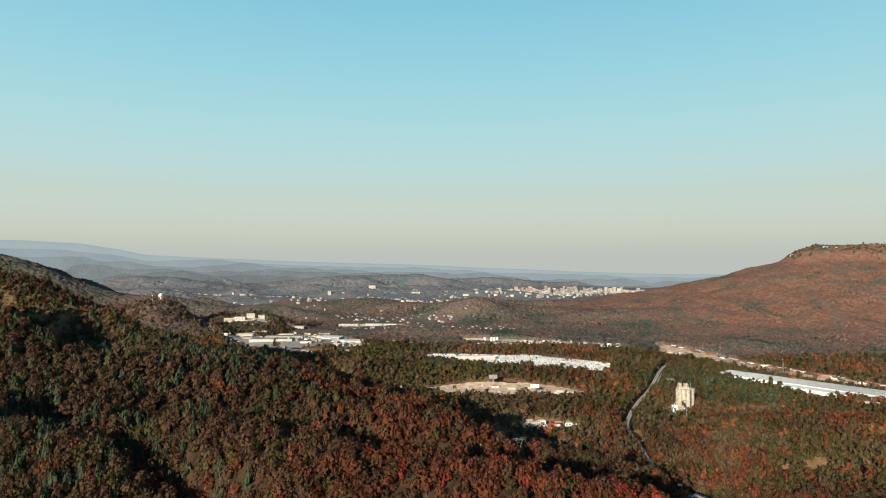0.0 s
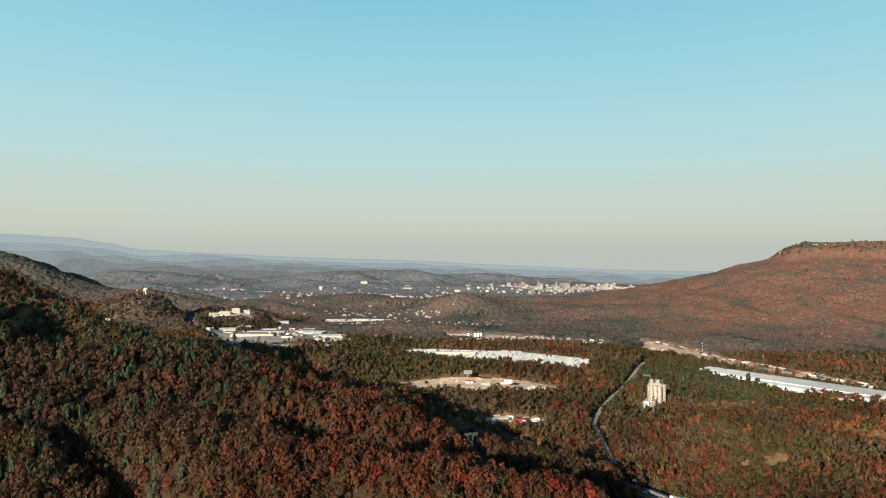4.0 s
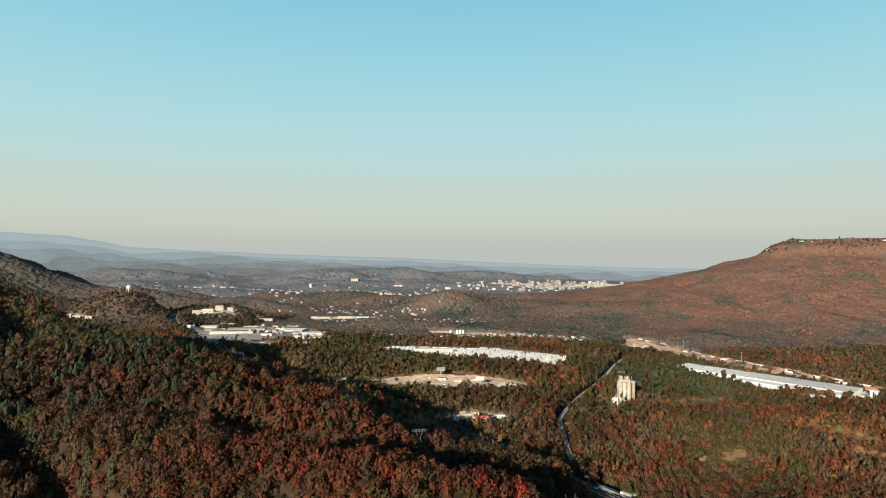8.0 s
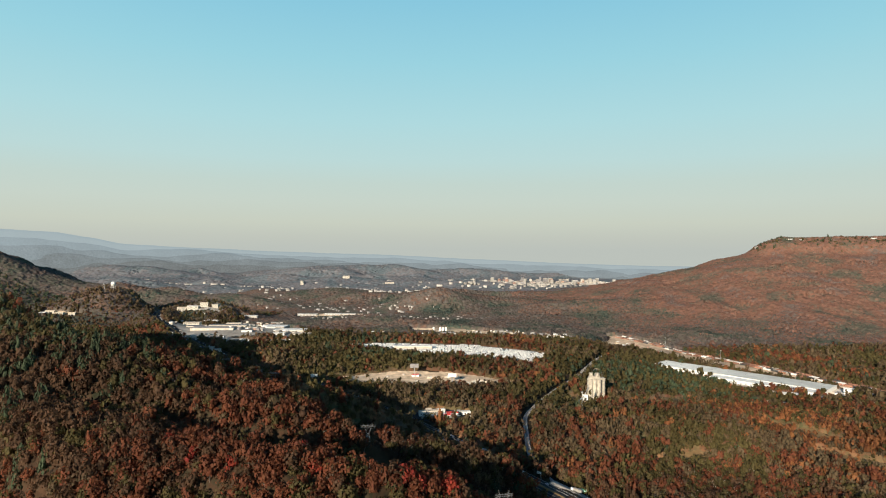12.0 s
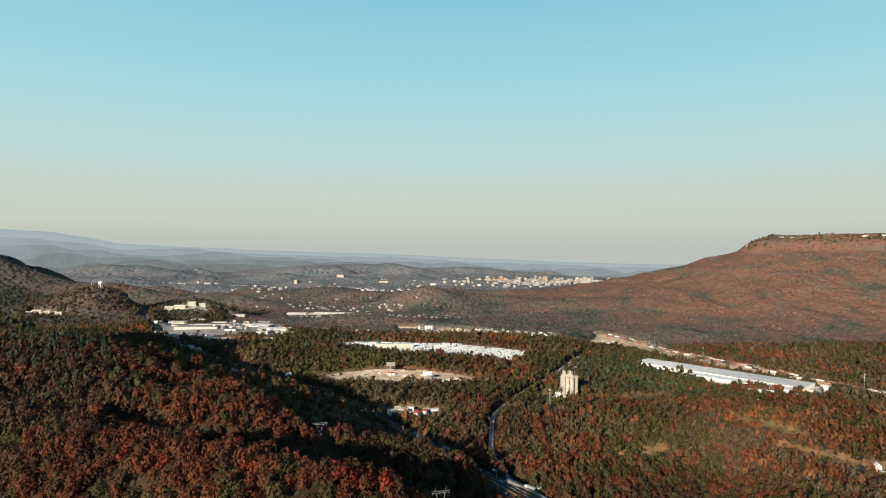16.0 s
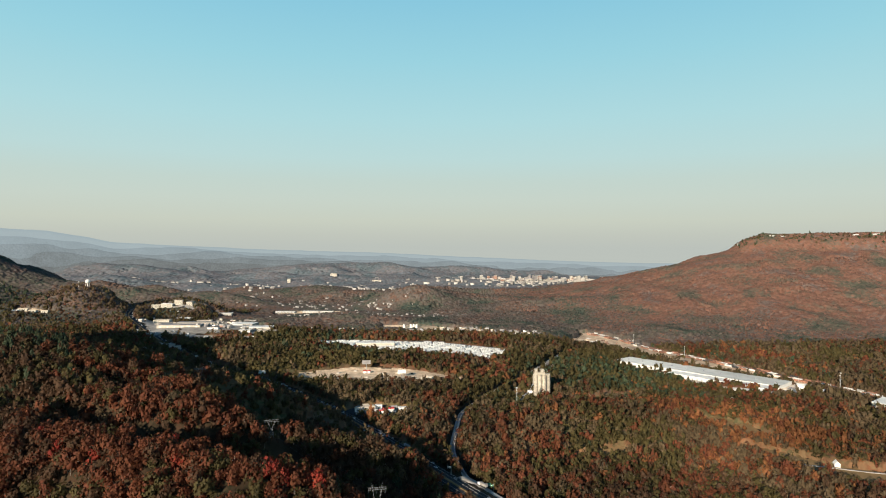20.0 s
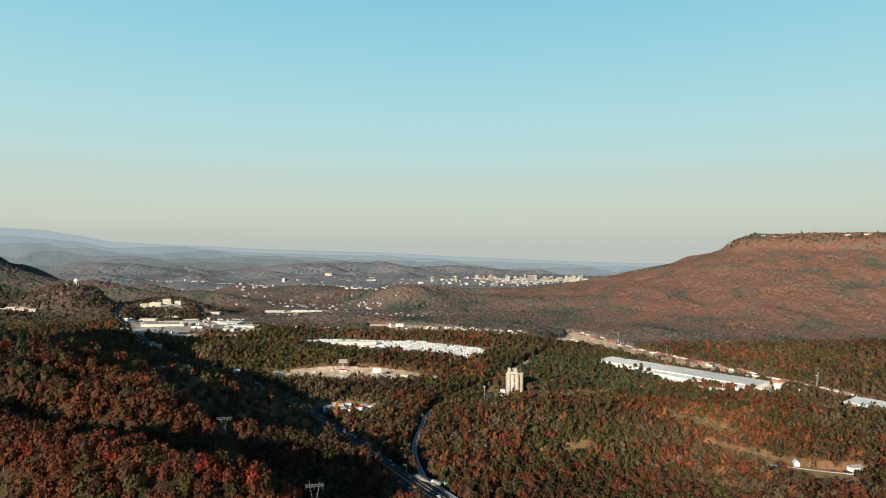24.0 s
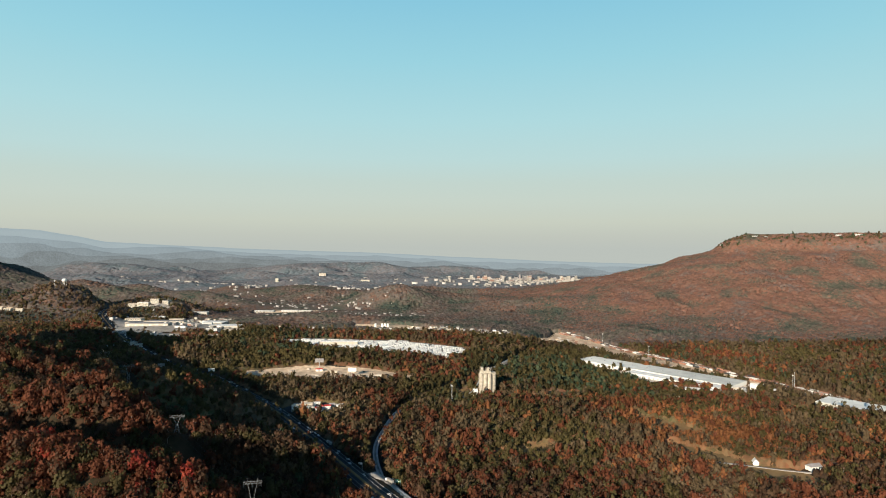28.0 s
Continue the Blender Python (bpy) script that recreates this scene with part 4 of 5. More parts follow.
PLOT = [(-60, 1062), (-5, 1095), (60, 1122), (110, 1130), (185, 1108), (255, 1082), (250, 1045), (188, 1020), (92, 1010), (0, 1020)]
for k in range(70):
    x, y = (rr.uniform(-60, 255), rr.uniform(1010, 1130)) if k < 26 else (rr.gauss(205, 26), rr.gauss(1052, 12))
    if inside(x, y, PLOT):
        mound(x, y, rr.uniform(2, 6), rr.uniform(1, 3.2), M[rr.choice(("dirt", "concrete", "gravel", "ground"))], "heap of tipped earth and broken concrete", "mound", "heaps on the cleared plot")
for k in range(80):
    x, y = rr.gauss(640, 30), rr.gauss(1650, 45)
    mound(x, y, rr.uniform(3, 9), rr.uniform(1.5, 4), M[rr.choice(("gravel", "dirt", "rustcar", "rustcar", "white"))], "heap of loose ballast beside the tracks", "mound", "heaps in the rail yard")

for x, y, w, d, rz, wall, roof in ((-985, 1782, 26, 12, 6, "cream", "rooftan"), (-955, 1780, 22, 10, -4, "cream", "rooftan"), (-925, 1786, 18, 10, 8, "cream", "rooftan"), (-1000, 1770, 16, 9, 0, "white", "roof")):
    building("house", x, y, w, d, 5, rz, M[wall], M[roof], "tan hillside building with an orange-brown roof", "house", pitch=2.2, windows=3, group="buildings on the hillside terrace")

# ---- towns in the valley and the far city ----
hr = random.Random(11)
TOWNS = [  # centre, spread, how many, sizes from, to
    (60, 2150, 190, 45, 60, 5, 12), (-60, 2330, 110, 40, 30, 5, 13), (-330, 2420, 170, 60, 44, 5, 11), (300, 1680, 100, 26, 40, 5, 13), (230, 1640, 60, 20, 14, 5, 15), (400, 1640, 60, 20, 16, 5, 12),
    (-760, 2700, 240, 100, 34, 5, 12), (-640, 3050, 260, 70, 30, 6, 14), (-1280, 3300, 230, 14, 30, 9, 26), (130, 3250, 220, 70, 44, 6, 16), (-120, 2950, 120, 40, 24, 6, 18),
    (330, 3560, 260, 70, 44, 7, 20), (-420, 3350, 320, 90, 30, 6, 14), (-200, 1330, 90, 26, 14, 5, 14), (-430, 1650, 90, 30, 26, 5, 14), (-330, 1535, 90, 16, 18, 4, 10), (-560, 1760, 60, 40, 16, 6, 14), (-430, 1880, 90, 40, 18, 6, 16), (-330, 1300, 80, 20, 14, 6, 20), (560, 3850, 220, 60, 28, 9, 28), (-90, 1650, 80, 30, 8, 7, 16),
    (760, 3950, 340, 120, 60, 6, 16), (560, 3700, 300, 90, 40, 6, 14), (560, 4080, 260, 70, 60, 12, 30), (900, 4060, 220, 60, 50, 12, 30)]
WALLS = [M["pale"], M["pale"], M["cream"], M["roofgrey"], M["brick"]]
ROOFS = [M["pale"], M["rooftan"], M["roof"], M["roofgrey"], M["pale"]]
FAR_HOUSES = []
for cx, cy, sx, sy, count, small, large in TOWNS:
    for k in range(int(count * 1.3) if cy > 2100 else 0):  # towns too far off to count their houses
        w = hr.uniform(small, large) * hr.choice((0.7, 0.85, 1.0, 1.3))
        w *= 1.35 if cy > 2600 else 0.85
        FAR_HOUSES.append((cx + hr.gauss(0, sx * 1.15), cy + hr.gauss(0, sy), w, w * hr.uniform(0.4, 0.8), hr.uniform(7, 12) if cy > 2600 else hr.uniform(3.5, 5.5), hr.uniform(-0.7, 0.7)))
    for k in range(int(count * 1.25) if cy <= 2100 else 0):
        x, y = cx + hr.gauss(0, sx), cy + hr.gauss(0, sy * 0.6)
        w = hr.uniform(small, large) * hr.choice((0.7, 0.85, 1.0, 1.3))
        d = w * hr.uniform(0.4, 0.8)
        house = w < 18
        building("house" if house else "store", x, y, w, d, hr.uniform(4, 6), hr.uniform(-40, 40), hr.choice(WALLS), hr.choice(ROOFS), "small light house in the valley town" if house else "low flat-roofed store in the valley town",
                 "house" if house else "store", pitch=hr.uniform(1.5, 3) if house else 0, group="houses of the valley town" if house else "stores of the valley town")
wall_v, wall_f, roof_v, roof_f = [], [], [], []
for x, y, w, d, hgt, a in FAR_HOUSES:
    z, c, s = h1(x, y), math.cos(a), math.sin(a)
    corner = [(x + u * c - v * s, y + u * s + v * c) for u, v in ((-w / 2, -d / 2), (w / 2, -d / 2), (w / 2, d / 2), (-w / 2, d / 2))]
    CLEAR.append((corner, 4.0))
    k = len(wall_v)
    wall_v += [(p, q, z - 3) for p, q in corner] + [(p, q, z + hgt) for p, q in corner]
    wall_f += [(k + i, k + (i + 1) % 4, k + 4 + (i + 1) % 4, k + 4 + i) for i in range(4)] + [(k + 4, k + 5, k + 6, k + 7)]
    k, e = len(roof_v), 1.06
    eave = [(x + (p - x) * e, y + (q - y) * e) for p, q in corner]
    top = z + hgt + (0.32 * d if w < 16 else 0.8)
    ridge = [(eave[0], eave[3]), (eave[1], eave[2])]
    roof_v += [(p, q, z + hgt) for p, q in eave] + [((p[0] + q[0]) / 2, (p[1] + q[1]) / 2, top) for p, q in ridge]
    roof_f += [(k, k + 1, k + 5), (k, k + 5, k + 4), (k + 2, k + 3, k + 4), (k + 2, k + 4, k + 5), (k, k + 4, k + 3), (k + 1, k + 2, k + 5)]
tagged(raw("far_houses", wall_v, wall_f, material("light painted house walls", (0.29, 0.275, 0.25), 0.8, 0.15, 0.3, island=0.45)), "light walls of small houses in the far towns", "houses", kind="stuff")
tagged(raw("far_roofs", roof_v, roof_f, material("mixed shingle roofs", (0.30, 0.275, 0.25), 0.8, 0.2, 0.3, island=0.6)), "grey and tan roofs of small houses in the far towns", "roofs", kind="stuff")
for k in range(84):  # the city centre
    x = hr.uniform(470, 1330)
    y = 4080 - 0.16 * (x - 470) + hr.uniform(-90, 110)
    tall = hr.random() < 0.28
    hgt = hr.uniform(20, 36) if tall else hr.uniform(8, 16)
    w = hr.uniform(14, 22) if tall else hr.uniform(22, 56)
    building("office_block", x, y, w, hr.uniform(14, 24), hgt, hr.uniform(-12, 12), hr.choice([M["pale"], M["pale"], M["roofgrey"], M["brick"], M["roofgrey"], M["pale"]]), hr.choice([M["roof"], M["rooftan"]]),
             "pale office block in the distant city centre", "office block", group="blocks of the city centre")
for x, y, w, h in ((-420, 3660, 38, 22), (-640, 3480, 16, 26), (-1240, 3000, 18, 24), (-160, 3620, 50, 14)):
    building("hospital", x, y, w, 18, h, 0, M["cream"], M["rooftan"], "pale tall block on a far hill", "block", windows=6, floors=5)
for x, y, w in ((1620, 2610, 24), (1660, 2600, 14), (2010, 2530, 40), (1930, 2545, 20), (2150, 2500, 18), (2330, 2440, 36), (1500, 2650, 14)):  # houses on the rim
    building("house", x, y, w, 11, 7, hr.uniform(-20, 20), M["white"], M["roof"], "white house on the mountain rim", "house", pitch=2.5, windows=3, group="houses on the rim")


# ---- traffic on the highway ----
def car(name, L, W, Hh, label, category, paint):
    ob = thing(name, 0, 0, -500, 0, label, category, "vehicles on the highway")
    truck = name == "truck"
    if truck:
        boxpart("box_body", (-L / 2, -W / 2, 1.1, L / 2 - 3.2, W / 2, Hh), M["pale"], ob, bevel=0.08)
        boxpart("cab", (L / 2 - 3, -W / 2 + 0.1, 0.7, L / 2, W / 2 - 0.1, Hh * 0.8), paint, ob, bevel=0.2)
        boxpart("windscreen", (L / 2 - 0.1, -W / 2 + 0.3, 1.9, L / 2 + 0.03, W / 2 - 0.3, 2.7), M["glass"], ob)
    else:
        boxpart("body", (-L / 2, -W / 2, 0.35, L / 2, W / 2, 0.95), paint, ob, bevel=0.15)
        boxpart("cabin", (-L / 2 + 0.7, -W / 2 + 0.15, 0.95, L / 2 - 1.3, W / 2 - 0.15, Hh), M["glass"], ob, bevel=0.2)
        boxpart("roof", (-L / 2 + 1.0, -W / 2 + 0.2, Hh, L / 2 - 1.7, W / 2 - 0.2, Hh + 0.06), paint, ob)
    r = 0.5 if truck else 0.33
    for u in ((-L / 2 + 1.2, -L / 2 + 2.4, L / 2 - 1.4) if truck else (-L / 2 + 0.8, L / 2 - 0.9)):
        for v in (-W / 2 + 0.1, W / 2 - 0.1):
            bm = bmesh.new()
            tube(bm, (u, v - 0.12, r), (u, v + 0.12, r), r, seg=10)
            part("wheel", bm, M["rubber"], ob)
    return ob


protos = [car("car", 4.6, 1.8, 1.45, "car driving on the highway", "car", M["carpaint"]), car("truck", 12, 2.5, 3.6, "white box truck on the highway", "truck", M["carpaint"])]
hw = resample(HIGHWAY, 6)
for i in range(4, len(hw) - 2):
    for off, way in ((-10, 0), (-6.5, 0), (6.5, 180), (10, 180)):
        if hr.random() < 0.12:
            t = (hw[i + 1] - hw[i - 1]).normalized()
            p = hw[i] + Vector((-t.y, t.x)) * off
            copy_thing(protos[1] if hr.random() < 0.07 else protos[0], pose(p.x, p.y, h1(hw[i].x, hw[i].y) + 0.85, 0, 0, math.degrees(math.atan2(t.y, t.x)) + way))
for k in range(70):
    x, y = hr.uniform(112, 180), hr.uniform(815, 862)
    if inside(x, y, [(95, 846), (130, 880), (186, 860), (170, 818), (140, 804), (120, 824)]) and not any(abs(x - a) < 9 and abs(y - b) < 6 for a, b in ((126, 852), (153, 846), (146, 834), (172, 856), (160, 858), (138, 862))):
        copy_thing(protos[1] if hr.random() < 0.2 else protos[0], pose(x, y, h1(x, y) + 0.9, 0, 0, hr.uniform(0, 180)))
for k in range(210):
    x, y = hr.uniform(-560, -205), hr.uniform(1400, 1512)
    if inside(x, y, [(-565, 1512), (-425, 1474), (-280, 1440), (-226, 1462), (-208, 1434), (-320, 1402), (-470, 1446)]):
        copy_thing(protos[1] if hr.random() < 0.45 else protos[0], pose(x, y, h1(x, y) + 1.3, 0, 0, hr.choice((-15, 75))))
ramp_line = resample([(p_[0] + 14, p_[1] + 6) for p_ in RAMP], 9)
for i in range(1, len(ramp_line) - 1):
    tt = (ramp_line[i + 1] - ramp_line[i - 1]).normalized()
    if hr.random() < 0.32:
        q = ramp_line[i] + Vector((-tt.y, tt.x)) * hr.choice((-2, 2))
        copy_thing(protos[1] if hr.random() < 0.2 else protos[0], pose(q.x, q.y, h1(ramp_line[i].x, ramp_line[i].y) + 0.85, 0, 0, math.degrees(math.atan2(tt.y, tt.x))))
for pr in protos:
    for o in list(pr.children) + [pr]:
        bpy.data.objects.remove(o)


def road_sign(x, y, rz, w, hgt, face):
    ob = thing("road_sign", x, y, h1(x, y), rz, "%s highway sign on a steel post" % face, "road sign", "road signs")
    bm = bmesh.new()
    tube(bm, (0, 0, -1), (0, 0, hgt + w * 0.5), 0.22, seg=8)
    part("post", bm, M["steel"], ob)
    boxpart("panel", (-w, -0.15, hgt, 0, 0.15, hgt + w * 0.5), M["green"] if face == "green" else M["white"], ob)
    for k in range(2):
        boxpart("lettering_bar", (-w * 0.85, -0.2, hgt + w * (0.13 + 0.18 * k), -w * 0.2, -0.16, hgt + w * (0.2 + 0.18 * k)), M["white"] if face == "green" else M["dark"], ob)


road_sign(276, 590, -20, 6, 9, "green")
road_sign(236, 612, -20, 4, 7, "white")

rl = resample([(p_[0] + 14, p_[1] + 6) for p_ in RAMP], 9)
for i in range(1, len(rl) - 1, 4):
    x, y = rl[i].x + 7, rl[i].y + 3
    ob = thing("street_lamp", x, y, h1(x, y), 0, "slim grey street lamp beside the slip road", "street lamp", "street lamps")
    bm = bmesh.new()
    tube(bm, (0, 0, -1), (0, 0, 11), 0.14, 0.09, 6)
    part("pole", bm, M["steel"], ob)
    bm = bmesh.new()
    tube(bm, (0, 0, 11), (-2.2, 0, 11.4), 0.07, seg=5)
    part("arm", bm, M["steel"], ob)
    boxpart("lamp_head", (-2.9, -0.2, 11.3, -2.1, 0.2, 11.5), M["steel"], ob)

# ---- woods ----
ICO = bmesh.new()
bmesh.ops.create_icosphere(ICO, subdivisions=1, radius=1)
ICO1 = (np.array([v.co[:] for v in ICO.verts]), np.array([[v.index for v in f.verts] for f in ICO.faces]))
ICO.free()
gen = np.random.default_rng(3)


def crown(ico, rough, lobes, each, size=0.3, tall=1.15, conic=0.0, core=0.6):
    """A crown of several boughs: a shaded inner mass and, round every bough, leaf clumps at a slant."""
    v, f = ico
    v = v * (1 + gen.uniform(-rough, rough, len(v)))[:, None] * core
    mid = gen.normal(size=(lobes, 3)) * [0.42, 0.42, 0.30]
    mid[:, 2] += np.linspace(-0.25, 0.35, lobes)
    reach = gen.uniform(0.40, 0.66, lobes)
    count = lobes * each
    d = gen.normal(size=(count, 3))
    d[:, 2] = np.abs(d[:, 2]) * 1.1 - 0.4
    d /= np.linalg.norm(d, axis=1)[:, None]
    which = np.arange(count) % lobes
    c = mid[which] + d * (reach[which] * gen.uniform(0.8, 1.12, count))[:, None]
    out = d + 0.35 * c + gen.normal(0, 0.38, (count, 3))
    out /= np.linalg.norm(out, axis=1)[:, None]
    a = np.cross(out, gen.normal(size=(count, 3)))
    a /= np.linalg.norm(a, axis=1)[:, None]
    b = np.cross(out, a)
    s = size * gen.uniform(0.6, 1.35, (count, 1))
    q = np.stack([c - a * s, c - b * s * 0.8 - out * s * 0.25, c + a * s, c + b * s * 0.8 - out * s * 0.2], 1).reshape(-1, 3)
    k = len(v) + 4 * np.arange(count)[:, None]
    v, f = np.concatenate([v, q]), np.concatenate([f, k + [0, 1, 2], k + [0, 2, 3]])
    if conic:
        v[:, :2] *= np.clip(1.15 - conic * (v[:, 2:] + 1) / 2, 0.12, 2)
    v[:, 2] = np.where(v[:, 2] < 0, v[:, 2] * 0.8, v[:, 2]) * tall
    return v, f


def stems(height=1.0, limbs=7):
    """A tapered trunk with rising limbs, from the foot (z = 0) to the top of the crown."""
    v, f = [], []

    def limb(a, b, r0, r1):
        a, b = np.array(a, float), np.array(b, float)
        w = b - a
        w /= np.linalg.norm(w)
        p = np.cross(w, [0.3, 0.8, 0.52])
        p /= np.linalg.norm(p)
        q = np.cross(w, p)
        k = len(v)
        for c, r in ((a, r0), (b, r1)):
            for t in range(3):
                v.append(c + r * (p * math.cos(2.094 * t) + q * math.sin(2.094 * t)))
        for t in range(3):
            u = (t + 1) % 3
            f.append((k + t, k + u, k + 3 + u))
            f.append((k + t, k + 3 + u, k + 3 + t))
    limb((0, 0, -0.15), (0, 0, 0.95), 0.030, 0.006)
    for i in range(limbs):
        a, z = i * 2.4 + gen.uniform(0, 1), 0.35 + 0.5 * i / max(limbs, 1)
        r = gen.uniform(0.16, 0.30)
        limb((0, 0, z), (r * math.cos(a), r * math.sin(a), z + gen.uniform(0.12, 0.28)), 0.014, 0.004)
    return np.array(v), np.array(f)


NEAR = {s: [crown(ICO1, 0.3, 9, 22, 0.146, 1.35, core=0.44) for k in range(8)] for s in ("scarlet", "rust", "brown", "olive", "amber")}
NEAR["evergreen"] = [crown(ICO1, 0.25, 8, 15, 0.18, 1.7, 0.8, 0.5) for k in range(4)]
NEAR["bare"] = [crown(ICO1, 0.3, 7, 18, 0.13, 1.4, core=0.36) for k in range(6)]
SLOPE = {s: [crown(ICO1, 0.3, 7, 14, 0.205, 1.35, core=0.44) for k in range(8)] for s in ("scarlet", "rust", "brown", "olive", "bare", "amber")}
SLOPE["evergreen"] = [crown(ICO1, 0.25, 6, 11, 0.23, 1.7, 0.8, 0.5) for k in range(4)]
MID = {s: [crown(ICO1, 0.3, 5, 9, 0.275, 1.45, core=0.5) for k in range(8)] for s in ("scarlet", "rust", "brown", "olive", "bare", "amber")}
MID["evergreen"] = [crown(ICO1, 0.25, 5, 7, 0.28, 1.8, 0.8, 0.55) for k in range(4)]
FAR = {s: [crown(ICO1, 0.3, 3, 4, 0.46, 1.3, core=0.66) for k in range(8)] for s in LEAVES}
STEM = [stems(1, 3) for k in range(5)]
KINDS = ["scarlet", "rust", "brown", "olive", "evergreen", "bare", "amber"]


def scatter(y0, y1, gap):
    """Places for trees: a jittered grid over what lies in front of the camera, off all roads, yards and houses."""
    x0, x1 = -0.76 * y1 - 60, 380 + 0.76 * y1
    X, Y = np.meshgrid(np.arange(x0, x1, gap), np.arange(y0, y1, gap))
    X, Y = X.ravel() + gen.uniform(-0.48, 0.48, X.size) * gap, Y.ravel() + gen.uniform(-0.48, 0.48, X.size) * gap
    ok = (X > -0.76 * Y - 40) & (X < 360 + 0.76 * Y) & (np.hypot(X - 160, Y) < 4690)
    X, Y = X[ok], Y[ok]
    for poly, keep in CLEAR:
        px, py = zip(*poly)
        if max(py) < y0 - 20 or min(py) > y1 + 20:
            continue
        c = np.array([sum(px) / len(px), sum(py) / len(py)])
        near = (X > min(px) - 20) & (X < max(px) + 20) & (Y > min(py) - 20) & (Y < max(py) + 20)
        if not near.any():
            continue
        reach = max(np.hypot(np.array(px) - c[0], np.array(py) - c[1]))
        grown = [(c[0] + (a - c[0]) * (1 + keep / reach), c[1] + (b - c[1]) * (1 + keep / reach)) for a, b in poly]
        hit = np.zeros(X.shape, bool)
        hit[near] = inside(X[near], Y[near], grown)
        X, Y = X[~hit], Y[~hit]
    for line, keep in LINES:
        px, py = [p[0] for p in line], [p[1] for p in line]
        near = (X > min(px) - 40) & (X < max(px) + 40) & (Y > min(py) - 40) & (Y < max(py) + 40)
        if not near.any():
            continue
        hit = np.zeros(X.shape, bool)
        hit[near] = to_line(X[near], Y[near], line)[0] < keep
        X, Y = X[~hit], Y[~hit]
    return X, Y


def species(X, Y):
    """Which kind grows where: patches of colour, pines on the flats, red crowns on the near crest and on the mountain."""
    n = len(X)
    a, b, c = fbm(X, Y, 110) * 2, fbm(X + 300, Y + 80, 60) * 2, fbm(X - 200, Y, 240) * 2
    u = gen.random(n)
    crest = np.exp(-(to_line(X, Y, [(-50, 428), (40, 412), (150, 426)])[0] / 42) ** 2)
    hill = np.clip(H(X, Y) + 40, 0, 120) / 120
    slope = smooth(-40, -260, X) * smooth(900, 600, Y)  # more brown, olive and evergreen up the hill, to darken its woods
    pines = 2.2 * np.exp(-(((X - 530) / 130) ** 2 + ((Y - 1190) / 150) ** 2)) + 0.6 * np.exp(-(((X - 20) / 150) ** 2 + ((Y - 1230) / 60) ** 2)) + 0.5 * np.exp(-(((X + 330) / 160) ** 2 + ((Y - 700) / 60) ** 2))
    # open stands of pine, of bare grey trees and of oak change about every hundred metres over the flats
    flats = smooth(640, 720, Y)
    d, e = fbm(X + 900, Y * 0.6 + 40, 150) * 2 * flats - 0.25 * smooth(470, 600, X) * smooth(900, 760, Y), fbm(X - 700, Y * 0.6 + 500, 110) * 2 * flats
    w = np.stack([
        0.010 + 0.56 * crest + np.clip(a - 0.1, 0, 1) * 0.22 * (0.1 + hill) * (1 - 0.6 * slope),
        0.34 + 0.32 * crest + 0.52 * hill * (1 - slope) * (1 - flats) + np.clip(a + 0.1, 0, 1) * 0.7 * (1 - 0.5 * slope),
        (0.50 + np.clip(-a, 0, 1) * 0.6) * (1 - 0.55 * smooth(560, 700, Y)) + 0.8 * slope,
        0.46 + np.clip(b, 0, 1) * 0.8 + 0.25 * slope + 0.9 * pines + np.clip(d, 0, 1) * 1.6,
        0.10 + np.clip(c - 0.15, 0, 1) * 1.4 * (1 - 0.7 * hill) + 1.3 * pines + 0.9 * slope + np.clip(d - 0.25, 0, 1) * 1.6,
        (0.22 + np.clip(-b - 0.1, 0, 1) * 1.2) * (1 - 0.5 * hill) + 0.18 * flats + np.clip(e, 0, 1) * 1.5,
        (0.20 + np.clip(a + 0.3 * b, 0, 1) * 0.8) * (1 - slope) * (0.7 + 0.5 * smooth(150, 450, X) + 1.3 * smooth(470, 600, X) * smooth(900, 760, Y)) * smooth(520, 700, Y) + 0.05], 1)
    shady = smooth(-1030, -1130, X) * smooth(1500, 1700, Y)  # extra evergreens darken the hill beyond the water tower, for its shade and haze
    w[:, 4] += 2.2 * shady
    distant = smooth(1500, 1750, Y)  # fewer red and amber kinds farther down the valley, muting them for haze
    w[:, [0, 1, 6]] *= (1 - 0.55 * distant)[:, None]
    w[:, 2] += 0.35 * distant
    w = w ** 3.0
    w = np.cumsum(w / w.sum(1)[:, None], 1)
    return (u[:, None] > w).sum(1)


